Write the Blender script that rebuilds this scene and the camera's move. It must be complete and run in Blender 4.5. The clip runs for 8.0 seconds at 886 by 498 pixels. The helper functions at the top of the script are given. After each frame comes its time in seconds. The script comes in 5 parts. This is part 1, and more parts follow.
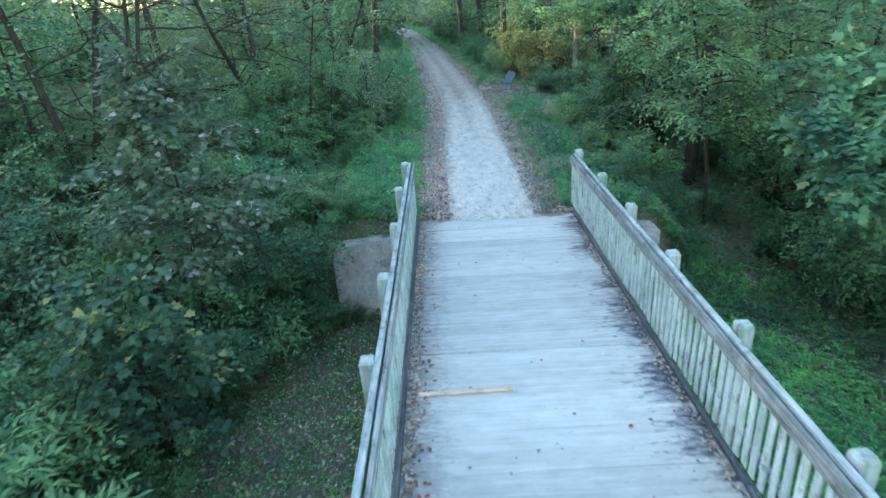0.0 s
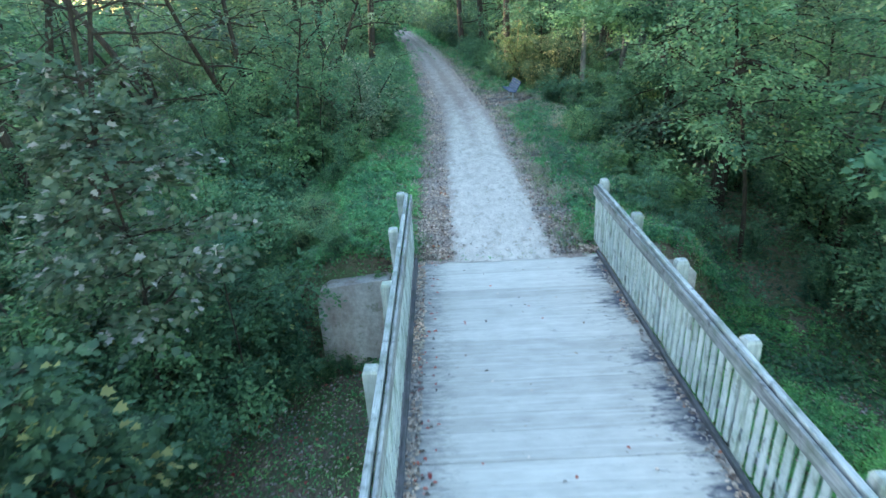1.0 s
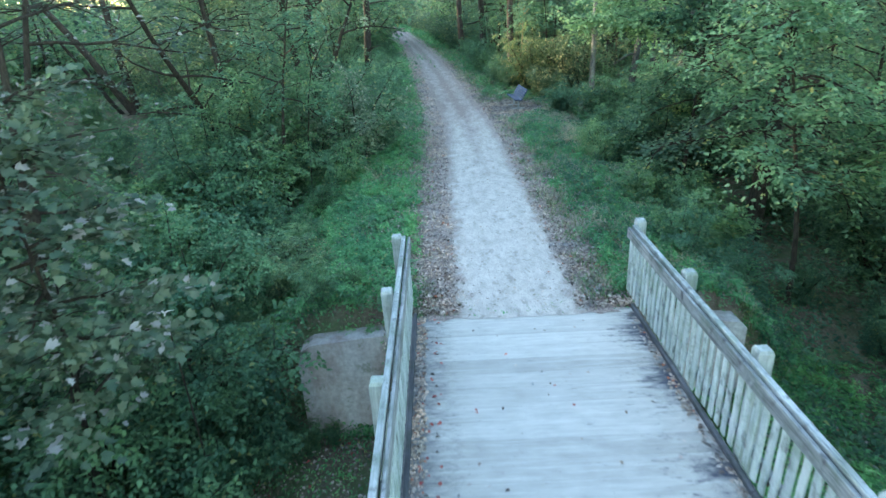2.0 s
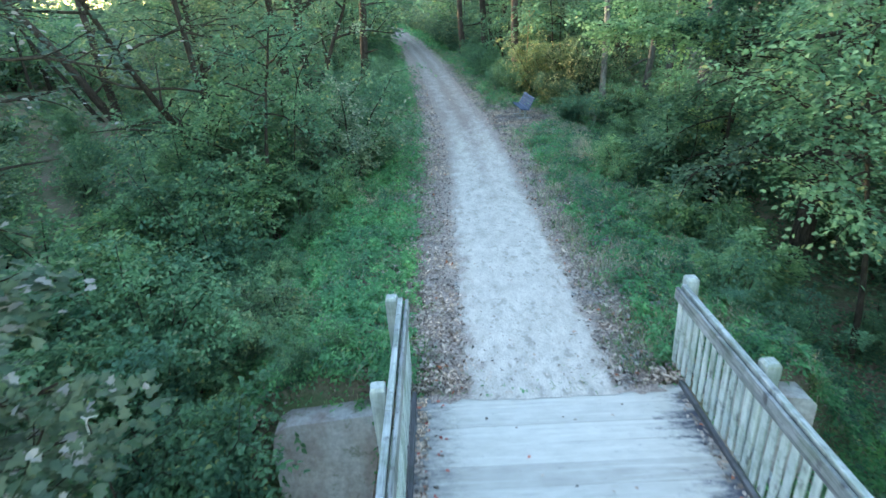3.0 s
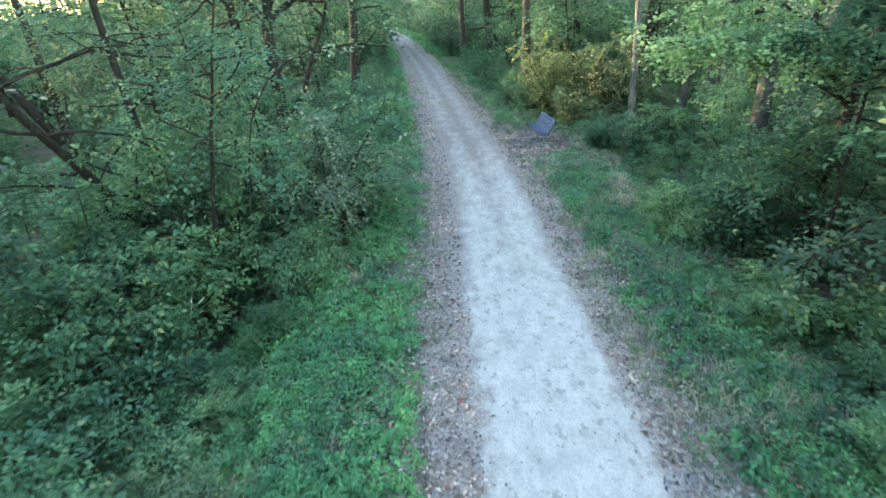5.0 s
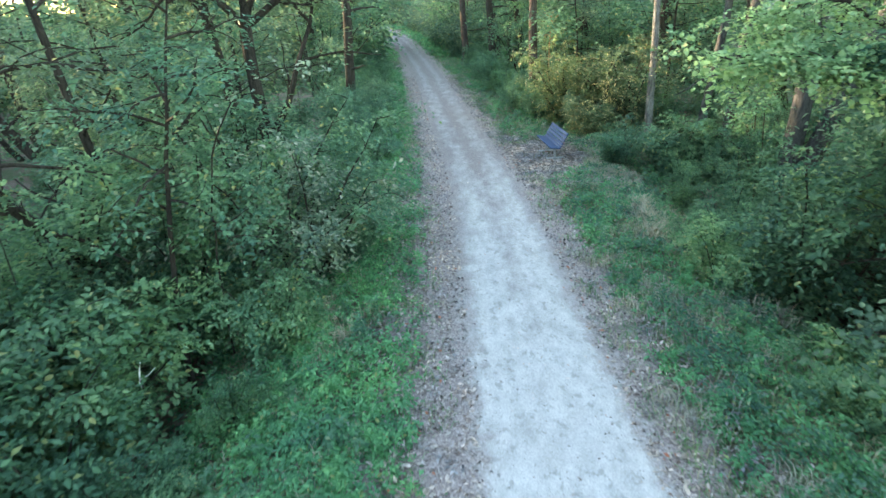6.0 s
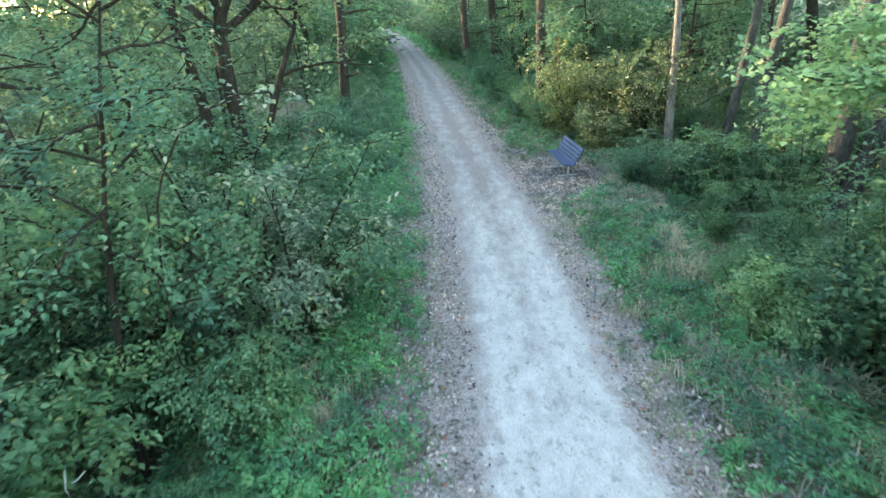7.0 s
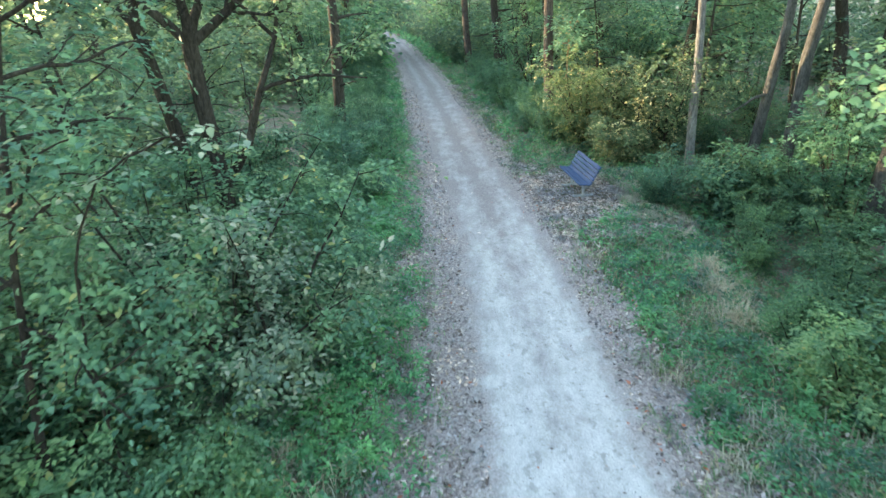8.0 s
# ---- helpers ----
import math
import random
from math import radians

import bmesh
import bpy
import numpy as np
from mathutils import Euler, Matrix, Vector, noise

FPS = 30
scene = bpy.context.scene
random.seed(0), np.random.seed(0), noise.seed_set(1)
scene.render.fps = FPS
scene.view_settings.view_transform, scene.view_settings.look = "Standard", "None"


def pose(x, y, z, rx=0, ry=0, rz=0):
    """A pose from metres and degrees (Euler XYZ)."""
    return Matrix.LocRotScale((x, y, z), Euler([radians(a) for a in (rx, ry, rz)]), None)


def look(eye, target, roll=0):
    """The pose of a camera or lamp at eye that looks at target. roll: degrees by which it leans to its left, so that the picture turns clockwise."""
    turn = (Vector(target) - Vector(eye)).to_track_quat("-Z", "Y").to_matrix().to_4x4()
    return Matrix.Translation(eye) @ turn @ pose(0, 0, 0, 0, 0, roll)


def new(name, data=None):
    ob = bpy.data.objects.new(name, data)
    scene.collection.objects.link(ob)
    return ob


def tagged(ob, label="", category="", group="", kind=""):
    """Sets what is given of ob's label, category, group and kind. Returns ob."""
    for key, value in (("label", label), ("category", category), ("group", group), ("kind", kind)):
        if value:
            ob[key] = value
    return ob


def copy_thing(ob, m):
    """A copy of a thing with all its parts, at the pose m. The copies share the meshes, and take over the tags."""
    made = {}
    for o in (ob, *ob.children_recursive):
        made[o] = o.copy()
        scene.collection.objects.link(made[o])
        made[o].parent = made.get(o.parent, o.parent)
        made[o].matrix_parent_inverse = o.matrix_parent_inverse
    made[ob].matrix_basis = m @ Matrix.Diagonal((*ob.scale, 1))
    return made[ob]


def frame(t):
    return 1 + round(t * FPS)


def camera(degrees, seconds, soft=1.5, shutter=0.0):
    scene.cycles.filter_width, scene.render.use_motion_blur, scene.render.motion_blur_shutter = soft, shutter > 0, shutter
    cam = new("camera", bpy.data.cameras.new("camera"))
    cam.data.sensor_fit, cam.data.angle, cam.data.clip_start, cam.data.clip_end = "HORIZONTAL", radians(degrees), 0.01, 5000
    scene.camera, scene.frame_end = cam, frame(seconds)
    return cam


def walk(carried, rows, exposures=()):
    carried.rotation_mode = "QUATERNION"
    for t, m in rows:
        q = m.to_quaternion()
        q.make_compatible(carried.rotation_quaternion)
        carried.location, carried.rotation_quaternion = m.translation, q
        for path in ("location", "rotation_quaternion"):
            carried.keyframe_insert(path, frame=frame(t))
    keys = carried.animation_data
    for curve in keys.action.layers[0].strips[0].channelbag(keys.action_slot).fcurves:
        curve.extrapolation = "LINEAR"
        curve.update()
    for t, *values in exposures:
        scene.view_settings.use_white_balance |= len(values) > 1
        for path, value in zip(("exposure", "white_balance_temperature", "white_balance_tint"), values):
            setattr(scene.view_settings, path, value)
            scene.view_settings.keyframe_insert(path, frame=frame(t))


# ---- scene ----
cam = camera(73.8, 8.0, soft=1.5, shutter=0.45)
PATH = [
    (0, (-1.147, 0.58, 4.036), (-1.173, 2.418, 3.248), -3.5),
    (0.5, (-1.185, 1.481, 4.051), (-1.205, 3.32, 3.264), -3.2),
    (1, (-1.228, 2.388, 4.067), (-1.241, 4.227, 3.281), -2.9),
    (1.5, (-1.255, 3.294, 4.082), (-1.264, 5.134, 3.297), -2.8),
    (2.8, (-1.331, 5.529, 4.192), (-1.335, 7.366, 3.4), -2.8),
    (3, (-1.336, 5.874, 4.199), (-1.339, 7.712, 3.409), -2.7),
    (3.5, (-1.359, 6.777, 4.227), (-1.362, 8.614, 3.436), -2.8),
    (4, (-1.384, 7.707, 4.261), (-1.385, 9.543, 3.468), -2.8),
    (4.5, (-1.413, 8.622, 4.279), (-1.413, 10.458, 3.485), -2.8),
    (4.7, (-1.412, 8.964, 4.284), (-1.412, 10.802, 3.495), -2.9),
    (6, (-1.379, 11.18, 4.372), (-1.385, 13.015, 3.576), -3.2),
    (6.5, (-1.387, 12.012, 4.384), (-1.394, 13.847, 3.587), -3.3),
    (7, (-1.385, 12.814, 4.393), (-1.394, 14.65, 3.599), -3.5),
    (7.5, (-1.379, 13.583, 4.4), (-1.39, 15.42, 3.609), -3.7),
    (8, (-1.39, 14.313, 4.404), (-1.402, 16.15, 3.615), -3.8),
]
walk(cam, [(t, look(eye, target, roll)) for t, eye, target, roll in PATH], [(0, 3.58, 6820, 5), (8, 3.94, 7560, 9)])

# ---- light ----
SUN_AZ, SUN_EL = radians(298), radians(9)      # compass angle from +y towards +x; height over the horizon
world = bpy.data.worlds.new("sky")
scene.world = world
world.use_nodes = True
wn = world.node_tree.nodes
wn.clear()
sky = wn.new("ShaderNodeTexSky")
sky.sky_type, sky.sun_disc = "NISHITA", False
sky.sun_elevation, sky.sun_rotation = SUN_EL, SUN_AZ
sky.air_density, sky.dust_density, sky.ozone_density = 1.0, 0.5, 1.5
wb = wn.new("ShaderNodeBackground")
wb.inputs["Strength"].default_value = 0.15
wo = wn.new("ShaderNodeOutputWorld")
world.node_tree.links.new(sky.outputs[0], wb.inputs[0])
world.node_tree.links.new(wb.outputs[0], wo.inputs[0])
lamp = bpy.data.lights.new("sun", "SUN")
lamp.energy, lamp.angle, lamp.color = 1.7, radians(0.6), (1.0, 0.82, 0.58)
sun_dir = Vector((math.sin(SUN_AZ) * math.cos(SUN_EL), math.cos(SUN_AZ) * math.cos(SUN_EL), math.sin(SUN_EL)))
new("sun", lamp).matrix_world = look(sun_dir * 60, (0, 0, 0))


# ---- materials ----
def material(name, rough=0.8, spec=0.3):
    m = bpy.data.materials.new(name)
    m.use_nodes = True
    t = m.node_tree
    b = t.nodes["Principled BSDF"]
    b.inputs["Roughness"].default_value = rough
    b.inputs["Specular IOR Level"].default_value = spec
    return m, t, b


def node(t, kind, **kw):
    n = t.nodes.new(kind)
    for k, v in kw.items():
        n.inputs[k.replace("_", " ")].default_value = v
    return n


def coords(t, scale=(1, 1, 1), world_space=True):
    if world_space:
        src = t.nodes.new("ShaderNodeNewGeometry").outputs["Position"]
    else:
        src = t.nodes.new("ShaderNodeTexCoord").outputs["Object"]
    mp = t.nodes.new("ShaderNodeMapping")
    mp.inputs["Scale"].default_value = scale
    t.links.new(src, mp.inputs["Vector"])
    return mp.outputs[0]


def noise_of(t, vec, scale, detail=5.0, rough=0.6):
    n = node(t, "ShaderNodeTexNoise", Scale=scale, Detail=detail, Roughness=rough)
    t.links.new(vec, n.inputs["Vector"])
    return n.outputs["Fac"]


def ramp(t, fac, stops):
    r = t.nodes.new("ShaderNodeValToRGB")
    e = r.color_ramp.elements
    while len(e) < len(stops):
        e.new(0.5)
    for el, (p, c) in zip(e, stops):
        el.position = p
        el.color = (*c, 1) if len(c) == 3 else c
    t.links.new(fac, r.inputs[0])
    return r.outputs["Color"]


def grey(v):
    return (v, v, v)


def mix(t, fac, a, b, mode="MIX"):
    n = t.nodes.new("ShaderNodeMix")
    n.data_type, n.blend_type = "RGBA", mode
    for sock, val in ((n.inputs[0], fac), (n.inputs[6], a), (n.inputs[7], b)):
        if hasattr(val, "is_linked"):
            t.links.new(val, sock)
        elif isinstance(val, tuple):
            sock.default_value = (*val, 1)
        else:
            sock.default_value = val
    return n.outputs[2]


def maths(t, op, a, b=0.0):
    n = t.nodes.new("ShaderNodeMath")
    n.operation = op
    for sock, val in ((n.inputs[0], a), (n.inputs[1], b)):
        if hasattr(val, "is_linked"):
            t.links.new(val, sock)
        else:
            sock.default_value = val
    return n.outputs[0]


def bump(t, b, height, strength=0.4, distance=0.02):
    n = node(t, "ShaderNodeBump", Strength=strength, Distance=distance)
    t.links.new(height, n.inputs["Height"])
    t.links.new(n.outputs[0], b.inputs["Normal"])


def leaf_material(name, dark, light, odd, odd_share=0.04, trans=0.48, rough=0.5):
    """Leaf: hue varies from leaf to leaf and from plant to plant, thin enough to let light through."""
    m, t, b = material(name, rough, 0.28)
    geo = t.nodes.new("ShaderNodeNewGeometry")
    info = t.nodes.new("ShaderNodeObjectInfo")
    c = mix(t, geo.outputs["Random Per Island"], dark, light)
    plant = ramp(t, info.outputs["Random"], [(0, (0.78, 0.84, 0.88)), (0.5, (1, 1, 1)), (1, (1.12, 1.1, 0.98))])
    c = mix(t, 1.0, c, plant, "MULTIPLY")
    patch = ramp(t, noise_of(t, coords(t), 0.9, 2), [(0.3, (0.60, 0.70, 0.80)), (0.7, (1.20, 1.14, 1.0))])
    c = mix(t, 1.0, c, patch, "MULTIPLY")
    tuft = ramp(t, noise_of(t, coords(t), 3.6, 2), [(0.34, (0.76, 0.82, 0.82)), (0.66, (1.3, 1.2, 1.12))])
    c = mix(t, 1.0, c, tuft, "MULTIPLY")
    pick = maths(t, "GREATER_THAN", maths(t, "FRACT", maths(t, "MULTIPLY", geo.outputs["Random Per Island"], 37.7)), 1 - odd_share)
    c = mix(t, pick, c, odd)
    t.links.new(c, b.inputs["Base Color"])
    tr = t.nodes.new("ShaderNodeBsdfTranslucent")
    t.links.new(c, tr.inputs["Color"])
    ms = node(t, "ShaderNodeMixShader", Fac=trans)
    t.links.new(b.outputs[0], ms.inputs[1])
    t.links.new(tr.outputs[0], ms.inputs[2])
    t.links.new(ms.outputs[0], t.nodes["Material Output"].inputs["Surface"])
    return m


GREEN = leaf_material("leaf_green", (0.096, 0.168, 0.104), (0.230, 0.327, 0.197), (0.36, 0.36, 0.16), 0.02)
DEEP = leaf_material("leaf_deep", (0.057, 0.140, 0.083), (0.160, 0.290, 0.160), (0.26, 0.30, 0.12), 0.02)
BRIGHT = leaf_material("leaf_bright", (0.116, 0.254, 0.140), (0.255, 0.403, 0.227), (0.42, 0.42, 0.17), 0.025)
SAGE = leaf_material("leaf_sage", (0.122, 0.196, 0.130), (0.301, 0.372, 0.259), (0.45, 0.45, 0.33), 0.06)
PALE = leaf_material("leaf_pale", (0.060, 0.115, 0.080), (0.155, 0.205, 0.155), (0.40, 0.38, 0.36), 0.08)
BLEACHED = leaf_material("leaf_bleached", (0.20, 0.28, 0.20), (0.46, 0.51, 0.40), (0.25, 0.35, 0.2), 0.15)
OLIVE = leaf_material("leaf_olive", (0.10, 0.165, 0.085), (0.23, 0.29, 0.15), (0.50, 0.42, 0.22), 0.07)
IVY = leaf_material("leaf_ivy", (0.056, 0.145, 0.078), (0.165, 0.314, 0.167), (0.26, 0.30, 0.12), 0.02)
VINE = leaf_material("leaf_vine", (0.045, 0.105, 0.065), (0.13, 0.225, 0.135), (0.34, 0.34, 0.14), 0.05)
TEAL = leaf_material("leaf_teal", (0.073, 0.183, 0.112), (0.174, 0.332, 0.209), (0.30, 0.36, 0.2), 0.04)
LIMEGREEN = leaf_material("leaf_limegreen", (0.11, 0.24, 0.12), (0.25, 0.40, 0.19), (0.5, 0.5, 0.2), 0.04)
LIME = leaf_material("leaf_lime", (0.19, 0.33, 0.145), (0.41, 0.55, 0.27), (0.55, 0.52, 0.24), 0.03)
# an olive bush's sun fleck, put into the leaf colour as yellow
SUNLIT_YELLOW = leaf_material("leaf_sunlit_yellow", (0.28, 0.26, 0.11), (0.74, 0.59, 0.26), (0.90, 0.74, 0.36), 0.25)
WEED = leaf_material("leaf_weed", (0.090, 0.275, 0.122), (0.235, 0.530, 0.245), (0.34, 0.38, 0.16), 0.025)
BLADE = leaf_material("grass_blade", (0.08, 0.20, 0.095), (0.22, 0.35, 0.17), (0.40, 0.33, 0.20), 0.16)
STRAW = leaf_material("dry_blade", (0.296, 0.243, 0.179), (0.524, 0.474, 0.386), (0.12, 0.2, 0.07), 0.1, 0.2, 0.7)
DEADLEAF = leaf_material("dead_leaf", (0.12, 0.082, 0.075), (0.66, 0.53, 0.49), (0.42, 0.14, 0.08), 0.015, 0.1, 0.7)
REDLEAF = leaf_material("red_leaf", (0.34, 0.06, 0.065), (0.50, 0.15, 0.13), (0.10, 0.08, 0.075), 0.3, 0.15, 0.6)


def bark_material(name, dark, light):
    m, t, b = material(name, 0.9, 0.15)
    v = coords(t, (1, 1, 0.22), False)
    n = noise_of(t, v, 24, 8, 0.75)
    c = ramp(t, n, [(0.36, dark), (0.64, light)])
    big = ramp(t, noise_of(t, coords(t), 1.7, 3), [(0.35, grey(0.7)), (0.7, (1.05, 1.1, 1.0))])
    t.links.new(mix(t, 1.0, c, big, "MULTIPLY"), b.inputs["Base Color"])
    bump(t, b, n, 1.0, 0.05)
    return m


BARK = bark_material("bark", (0.018, 0.014, 0.011), (0.088, 0.072, 0.058))
BARK_RED = bark_material("bark_brown", (0.04, 0.03, 0.026), (0.145, 0.11, 0.095))
BARK_MID = bark_material("bark_mid", (0.04, 0.037, 0.034), (0.145, 0.134, 0.125))
BARK_GREY = bark_material("bark_grey", (0.10, 0.09, 0.08), (0.30, 0.27, 0.25))
TORN = bark_material("torn_wood", (0.25, 0.15, 0.09), (0.5, 0.34, 0.2))


def wood_material(name, dark, light, grain_axis, stain=0.0):
    """Weathered timber, grain along one axis of the place, grey and blotched with algae and mould."""
    m, t, b = material(name, 0.85, 0.2)
    sc = [22.0, 22.0, 22.0]
    sc[grain_axis] = 1.4
    g = noise_of(t, coords(t, sc), 1.0, 6, 0.7)
    c = ramp(t, g, [(0.28, dark), (0.66, light)])
    info = t.nodes.new("ShaderNodeObjectInfo")
    c = mix(t, 1.0, c, ramp(t, info.outputs["Random"], [(0, (0.86, 0.87, 0.86)), (1, (1.1, 1.08, 1.06))]), "MULTIPLY")
    blot = noise_of(t, coords(t), 3.1, 5, 0.7)
    c = mix(t, 1.0, c, ramp(t, blot, [(0.36, (0.6, 0.66, 0.58)), (0.56, (1, 1, 1))]), "MULTIPLY")
    if stain:
        st = noise_of(t, coords(t, (1, 1, 0.6)), 9.0, 4, 0.7)
        c = mix(t, ramp(t, st, [(0.56, grey(0)), (0.70, grey(stain))]), c, (0.05, 0.05, 0.055))
    t.links.new(c, b.inputs["Base Color"])
    bump(t, b, g, 0.5, 0.006)
    return m


PICKET = wood_material("picket_wood", (0.26, 0.30, 0.305), (0.51, 0.555, 0.56), 2, 0.8)
RAIL = wood_material("rail_wood", (0.06, 0.065, 0.075), (0.32, 0.335, 0.35), 1, 0.8)
CAP = wood_material("cap_wood", (0.14, 0.155, 0.17), (0.41, 0.44, 0.455), 1, 0.75)
KERB = wood_material("kerb_wood", (0.028, 0.03, 0.04), (0.12, 0.122, 0.14), 1, 0.5)
POST = wood_material("post_wood", (0.23, 0.255, 0.26), (0.46, 0.49, 0.49), 2, 0.4)
BEAM = wood_material("beam_wood", (0.06, 0.055, 0.05), (0.18, 0.16, 0.14), 1, 0.3)
FRESH = wood_material("fresh_wood", (0.66, 0.43, 0.33), (0.86, 0.60, 0.47), 0)


def deck_material():
    """Boards white with stone dust; bare and blackened towards the kerb on the +x side."""
    m, t, b = material("deck_wood", 0.9, 0.15)
    pos = t.nodes.new("ShaderNodeNewGeometry").outputs["Position"]
    sep = t.nodes.new("ShaderNodeSeparateXYZ")
    t.links.new(pos, sep.inputs[0])
    grain = noise_of(t, coords(t, (1.6, 26, 26)), 1.0, 6, 0.7)
    wood = ramp(t, grain, [(0.3, (0.035, 0.037, 0.05)), (0.7, (0.19, 0.195, 0.215))])
    info = t.nodes.new("ShaderNodeObjectInfo")
    dust = ramp(t, noise_of(t, coords(t, (1, 2.2, 1)), 2.6, 6, 0.65), [(0.3, (0.385, 0.363, 0.340)), (0.7, (0.505, 0.478, 0.450))])
    dust = mix(t, 1.0, dust, ramp(t, info.outputs["Random"], [(0, grey(0.84)), (1, grey(1.10))]), "MULTIPLY")
    streak = noise_of(t, coords(t, (0.9, 19.0, 1)), 1.0, 6, 0.7)
    dust = mix(t, ramp(t, streak, [(0.50, grey(0)), (0.72, grey(0.55))]), dust, (0.62, 0.59, 0.56))
    dust = mix(t, ramp(t, streak, [(0.26, grey(0.5)), (0.42, grey(0))]), dust, (0.24, 0.235, 0.24))
    smear = noise_of(t, coords(t, (2.6, 7.0, 1)), 2.6, 9, 0.8)
    # bare share grows near both kerbs, most on the +x side
    right = maths(t, "MULTIPLY", maths(t, "MAXIMUM", maths(t, "SUBTRACT", sep.outputs["X"], 0.74), 0.0), 0.85)
    patch = ramp(t, noise_of(t, coords(t, (0.25, 1.3, 1)), 1.0, 4, 0.7), [(0.40, grey(0.10)), (0.58, grey(1.2))])
    right = maths(t, "MULTIPLY", right, patch)
    left = maths(t, "MULTIPLY", maths(t, "MAXIMUM", maths(t, "SUBTRACT", -1.0, sep.outputs["X"]), 0.0), 0.52)
    bare = maths(t, "ADD", smear, maths(t, "ADD", right, left))
    f = ramp(t, bare, [(0.62, grey(0)), (0.94, grey(0.95))])
    c = mix(t, f, dust, wood)
    # small sooty blots, thick near the +x kerb and rare elsewhere
    band = node(t, "ShaderNodeMapRange")
    for i, val in ((1, 0.40), (2, 1.2), (3, 0.0), (4, 0.21)):
        band.inputs[i].default_value = val
    t.links.new(sep.outputs["X"], band.inputs[0])
    blots = maths(t, "ADD", noise_of(t, coords(t, (3.2, 8.5, 1)), 1.7, 5, 0.7), maths(t, "MULTIPLY", band.outputs[0], patch))
    c = mix(t, ramp(t, blots, [(0.63, grey(0)), (0.80, grey(0.9))]), c, (0.055, 0.06, 0.09))
    specks = noise_of(t, coords(t), 21, 3, 0.6)
    c = mix(t, ramp(t, specks, [(0.69, grey(0)), (0.75, grey(0.45))]), c, (0.16, 0.14, 0.13))
    t.links.new(c, b.inputs["Base Color"])
    bump(t, b, grain, 0.25, 0.006)
    return m


DECK = deck_material()


def trail_material():
    """Crushed stone between verges of soil and leaf crumbs: white near the bridge, two light wheel tracks in browner ground farther off."""
    m, t, b = material("crushed_stone", 0.95, 0.1)
    uv = t.nodes.new("ShaderNodeUVMap")
    sep = t.nodes.new("ShaderNodeSeparateXYZ")
    t.links.new(uv.outputs[0], sep.inputs[0])
    u, v = sep.outputs["X"], sep.outputs["Y"]
    p = coords(t)
    fine = noise_of(t, p, 55, 4, 0.7)
    mid = noise_of(t, coords(t, (1, 0.5, 1)), 5.5, 7, 0.74)
    big = noise_of(t, coords(t, (1, 0.38, 1)), 3.4, 9, 0.8)
    edge = noise_of(t, p, 3.4, 7, 0.75)
    white = ramp(t, mid, [(0.33, (0.415, 0.372, 0.343)), (0.63, (0.60, 0.54, 0.50))])
    crumbs = noise_of(t, p, 30, 5, 0.8)
    brown = ramp(t, crumbs, [(0.30, (0.08, 0.06, 0.052)), (0.48, (0.30, 0.232, 0.208)), (0.68, (0.56, 0.47, 0.435))])
    grit = ramp(t, crumbs, [(0.3, (0.17, 0.132, 0.122)), (0.7, (0.37, 0.305, 0.288))])
    au = maths(t, "ABSOLUTE", u)
    track = maths(t, "ABSOLUTE", maths(t, "SUBTRACT", au, 0.40))
    track = ramp(t, track, [(0.06, grey(1)), (0.40, grey(0))])
    near = t.nodes.new("ShaderNodeMapRange")
    for i, val in ((1, 13.5), (2, 28.0), (3, 1.0), (4, 0.05)):
        near.inputs[i].default_value = val
    t.links.new(v, near.inputs[0])
    cover = maths(t, "ADD", maths(t, "MULTIPLY", near.outputs[0], 0.80), maths(t, "MULTIPLY", track, 0.24))
    cover = maths(t, "ADD", cover, maths(t, "MULTIPLY", maths(t, "SUBTRACT", big, 0.5), 1.5))
    f = ramp(t, cover, [(0.12, grey(0)), (0.68, grey(1))])
    c = mix(t, f, grit, white)
    dabs = noise_of(t, coords(t, (1, 0.7, 1)), 9.0, 4, 0.6)
    c = mix(t, ramp(t, dabs, [(0.575, grey(0)), (0.65, grey(0.55))]), c, (0.26, 0.235, 0.21))
    specks = noise_of(t, p, 24.0, 3, 0.5)
    c = mix(t, ramp(t, specks, [(0.66, grey(0)), (0.71, grey(0.7))]), c, (0.15, 0.13, 0.115))
    # ragged change from stone to verge
    side = maths(t, "ADD", au, maths(t, "MULTIPLY", maths(t, "SUBTRACT", edge, 0.5), 1.25))
    c = mix(t, ramp(t, side, [(0.66, grey(0)), (1.06, grey(1))]), c, brown)
    c = mix(t, 1.0, c, ramp(t, fine, [(0.3, grey(0.74)), (0.7, grey(1.14))]), "MULTIPLY")
    t.links.new(c, b.inputs["Base Color"])
    bump(t, b, maths(t, "ADD", fine, crumbs), 0.6, 0.014)
    return m


STONE = trail_material()


def soil_material(name, a, b_, c_, moss):
    m, t, b = material(name, 0.95, 0.1)
    p = coords(t)
    n1 = noise_of(t, p, 22, 6, 0.75)
    n2 = noise_of(t, p, 1.2, 5, 0.6)
    c = ramp(t, n1, [(0.3, a), (0.52, b_), (0.72, c_)])
    c = mix(t, ramp(t, n2, [(0.42, grey(0)), (0.62, grey(0.8))]), c, moss)
    t.links.new(c, b.inputs["Base Color"])
    bump(t, b, n1, 0.9, 0.03)
    return m


SOIL = soil_material("forest_floor", (0.09, 0.07, 0.058), (0.21, 0.16, 0.13), (0.36, 0.28, 0.24), (0.08, 0.14, 0.06))


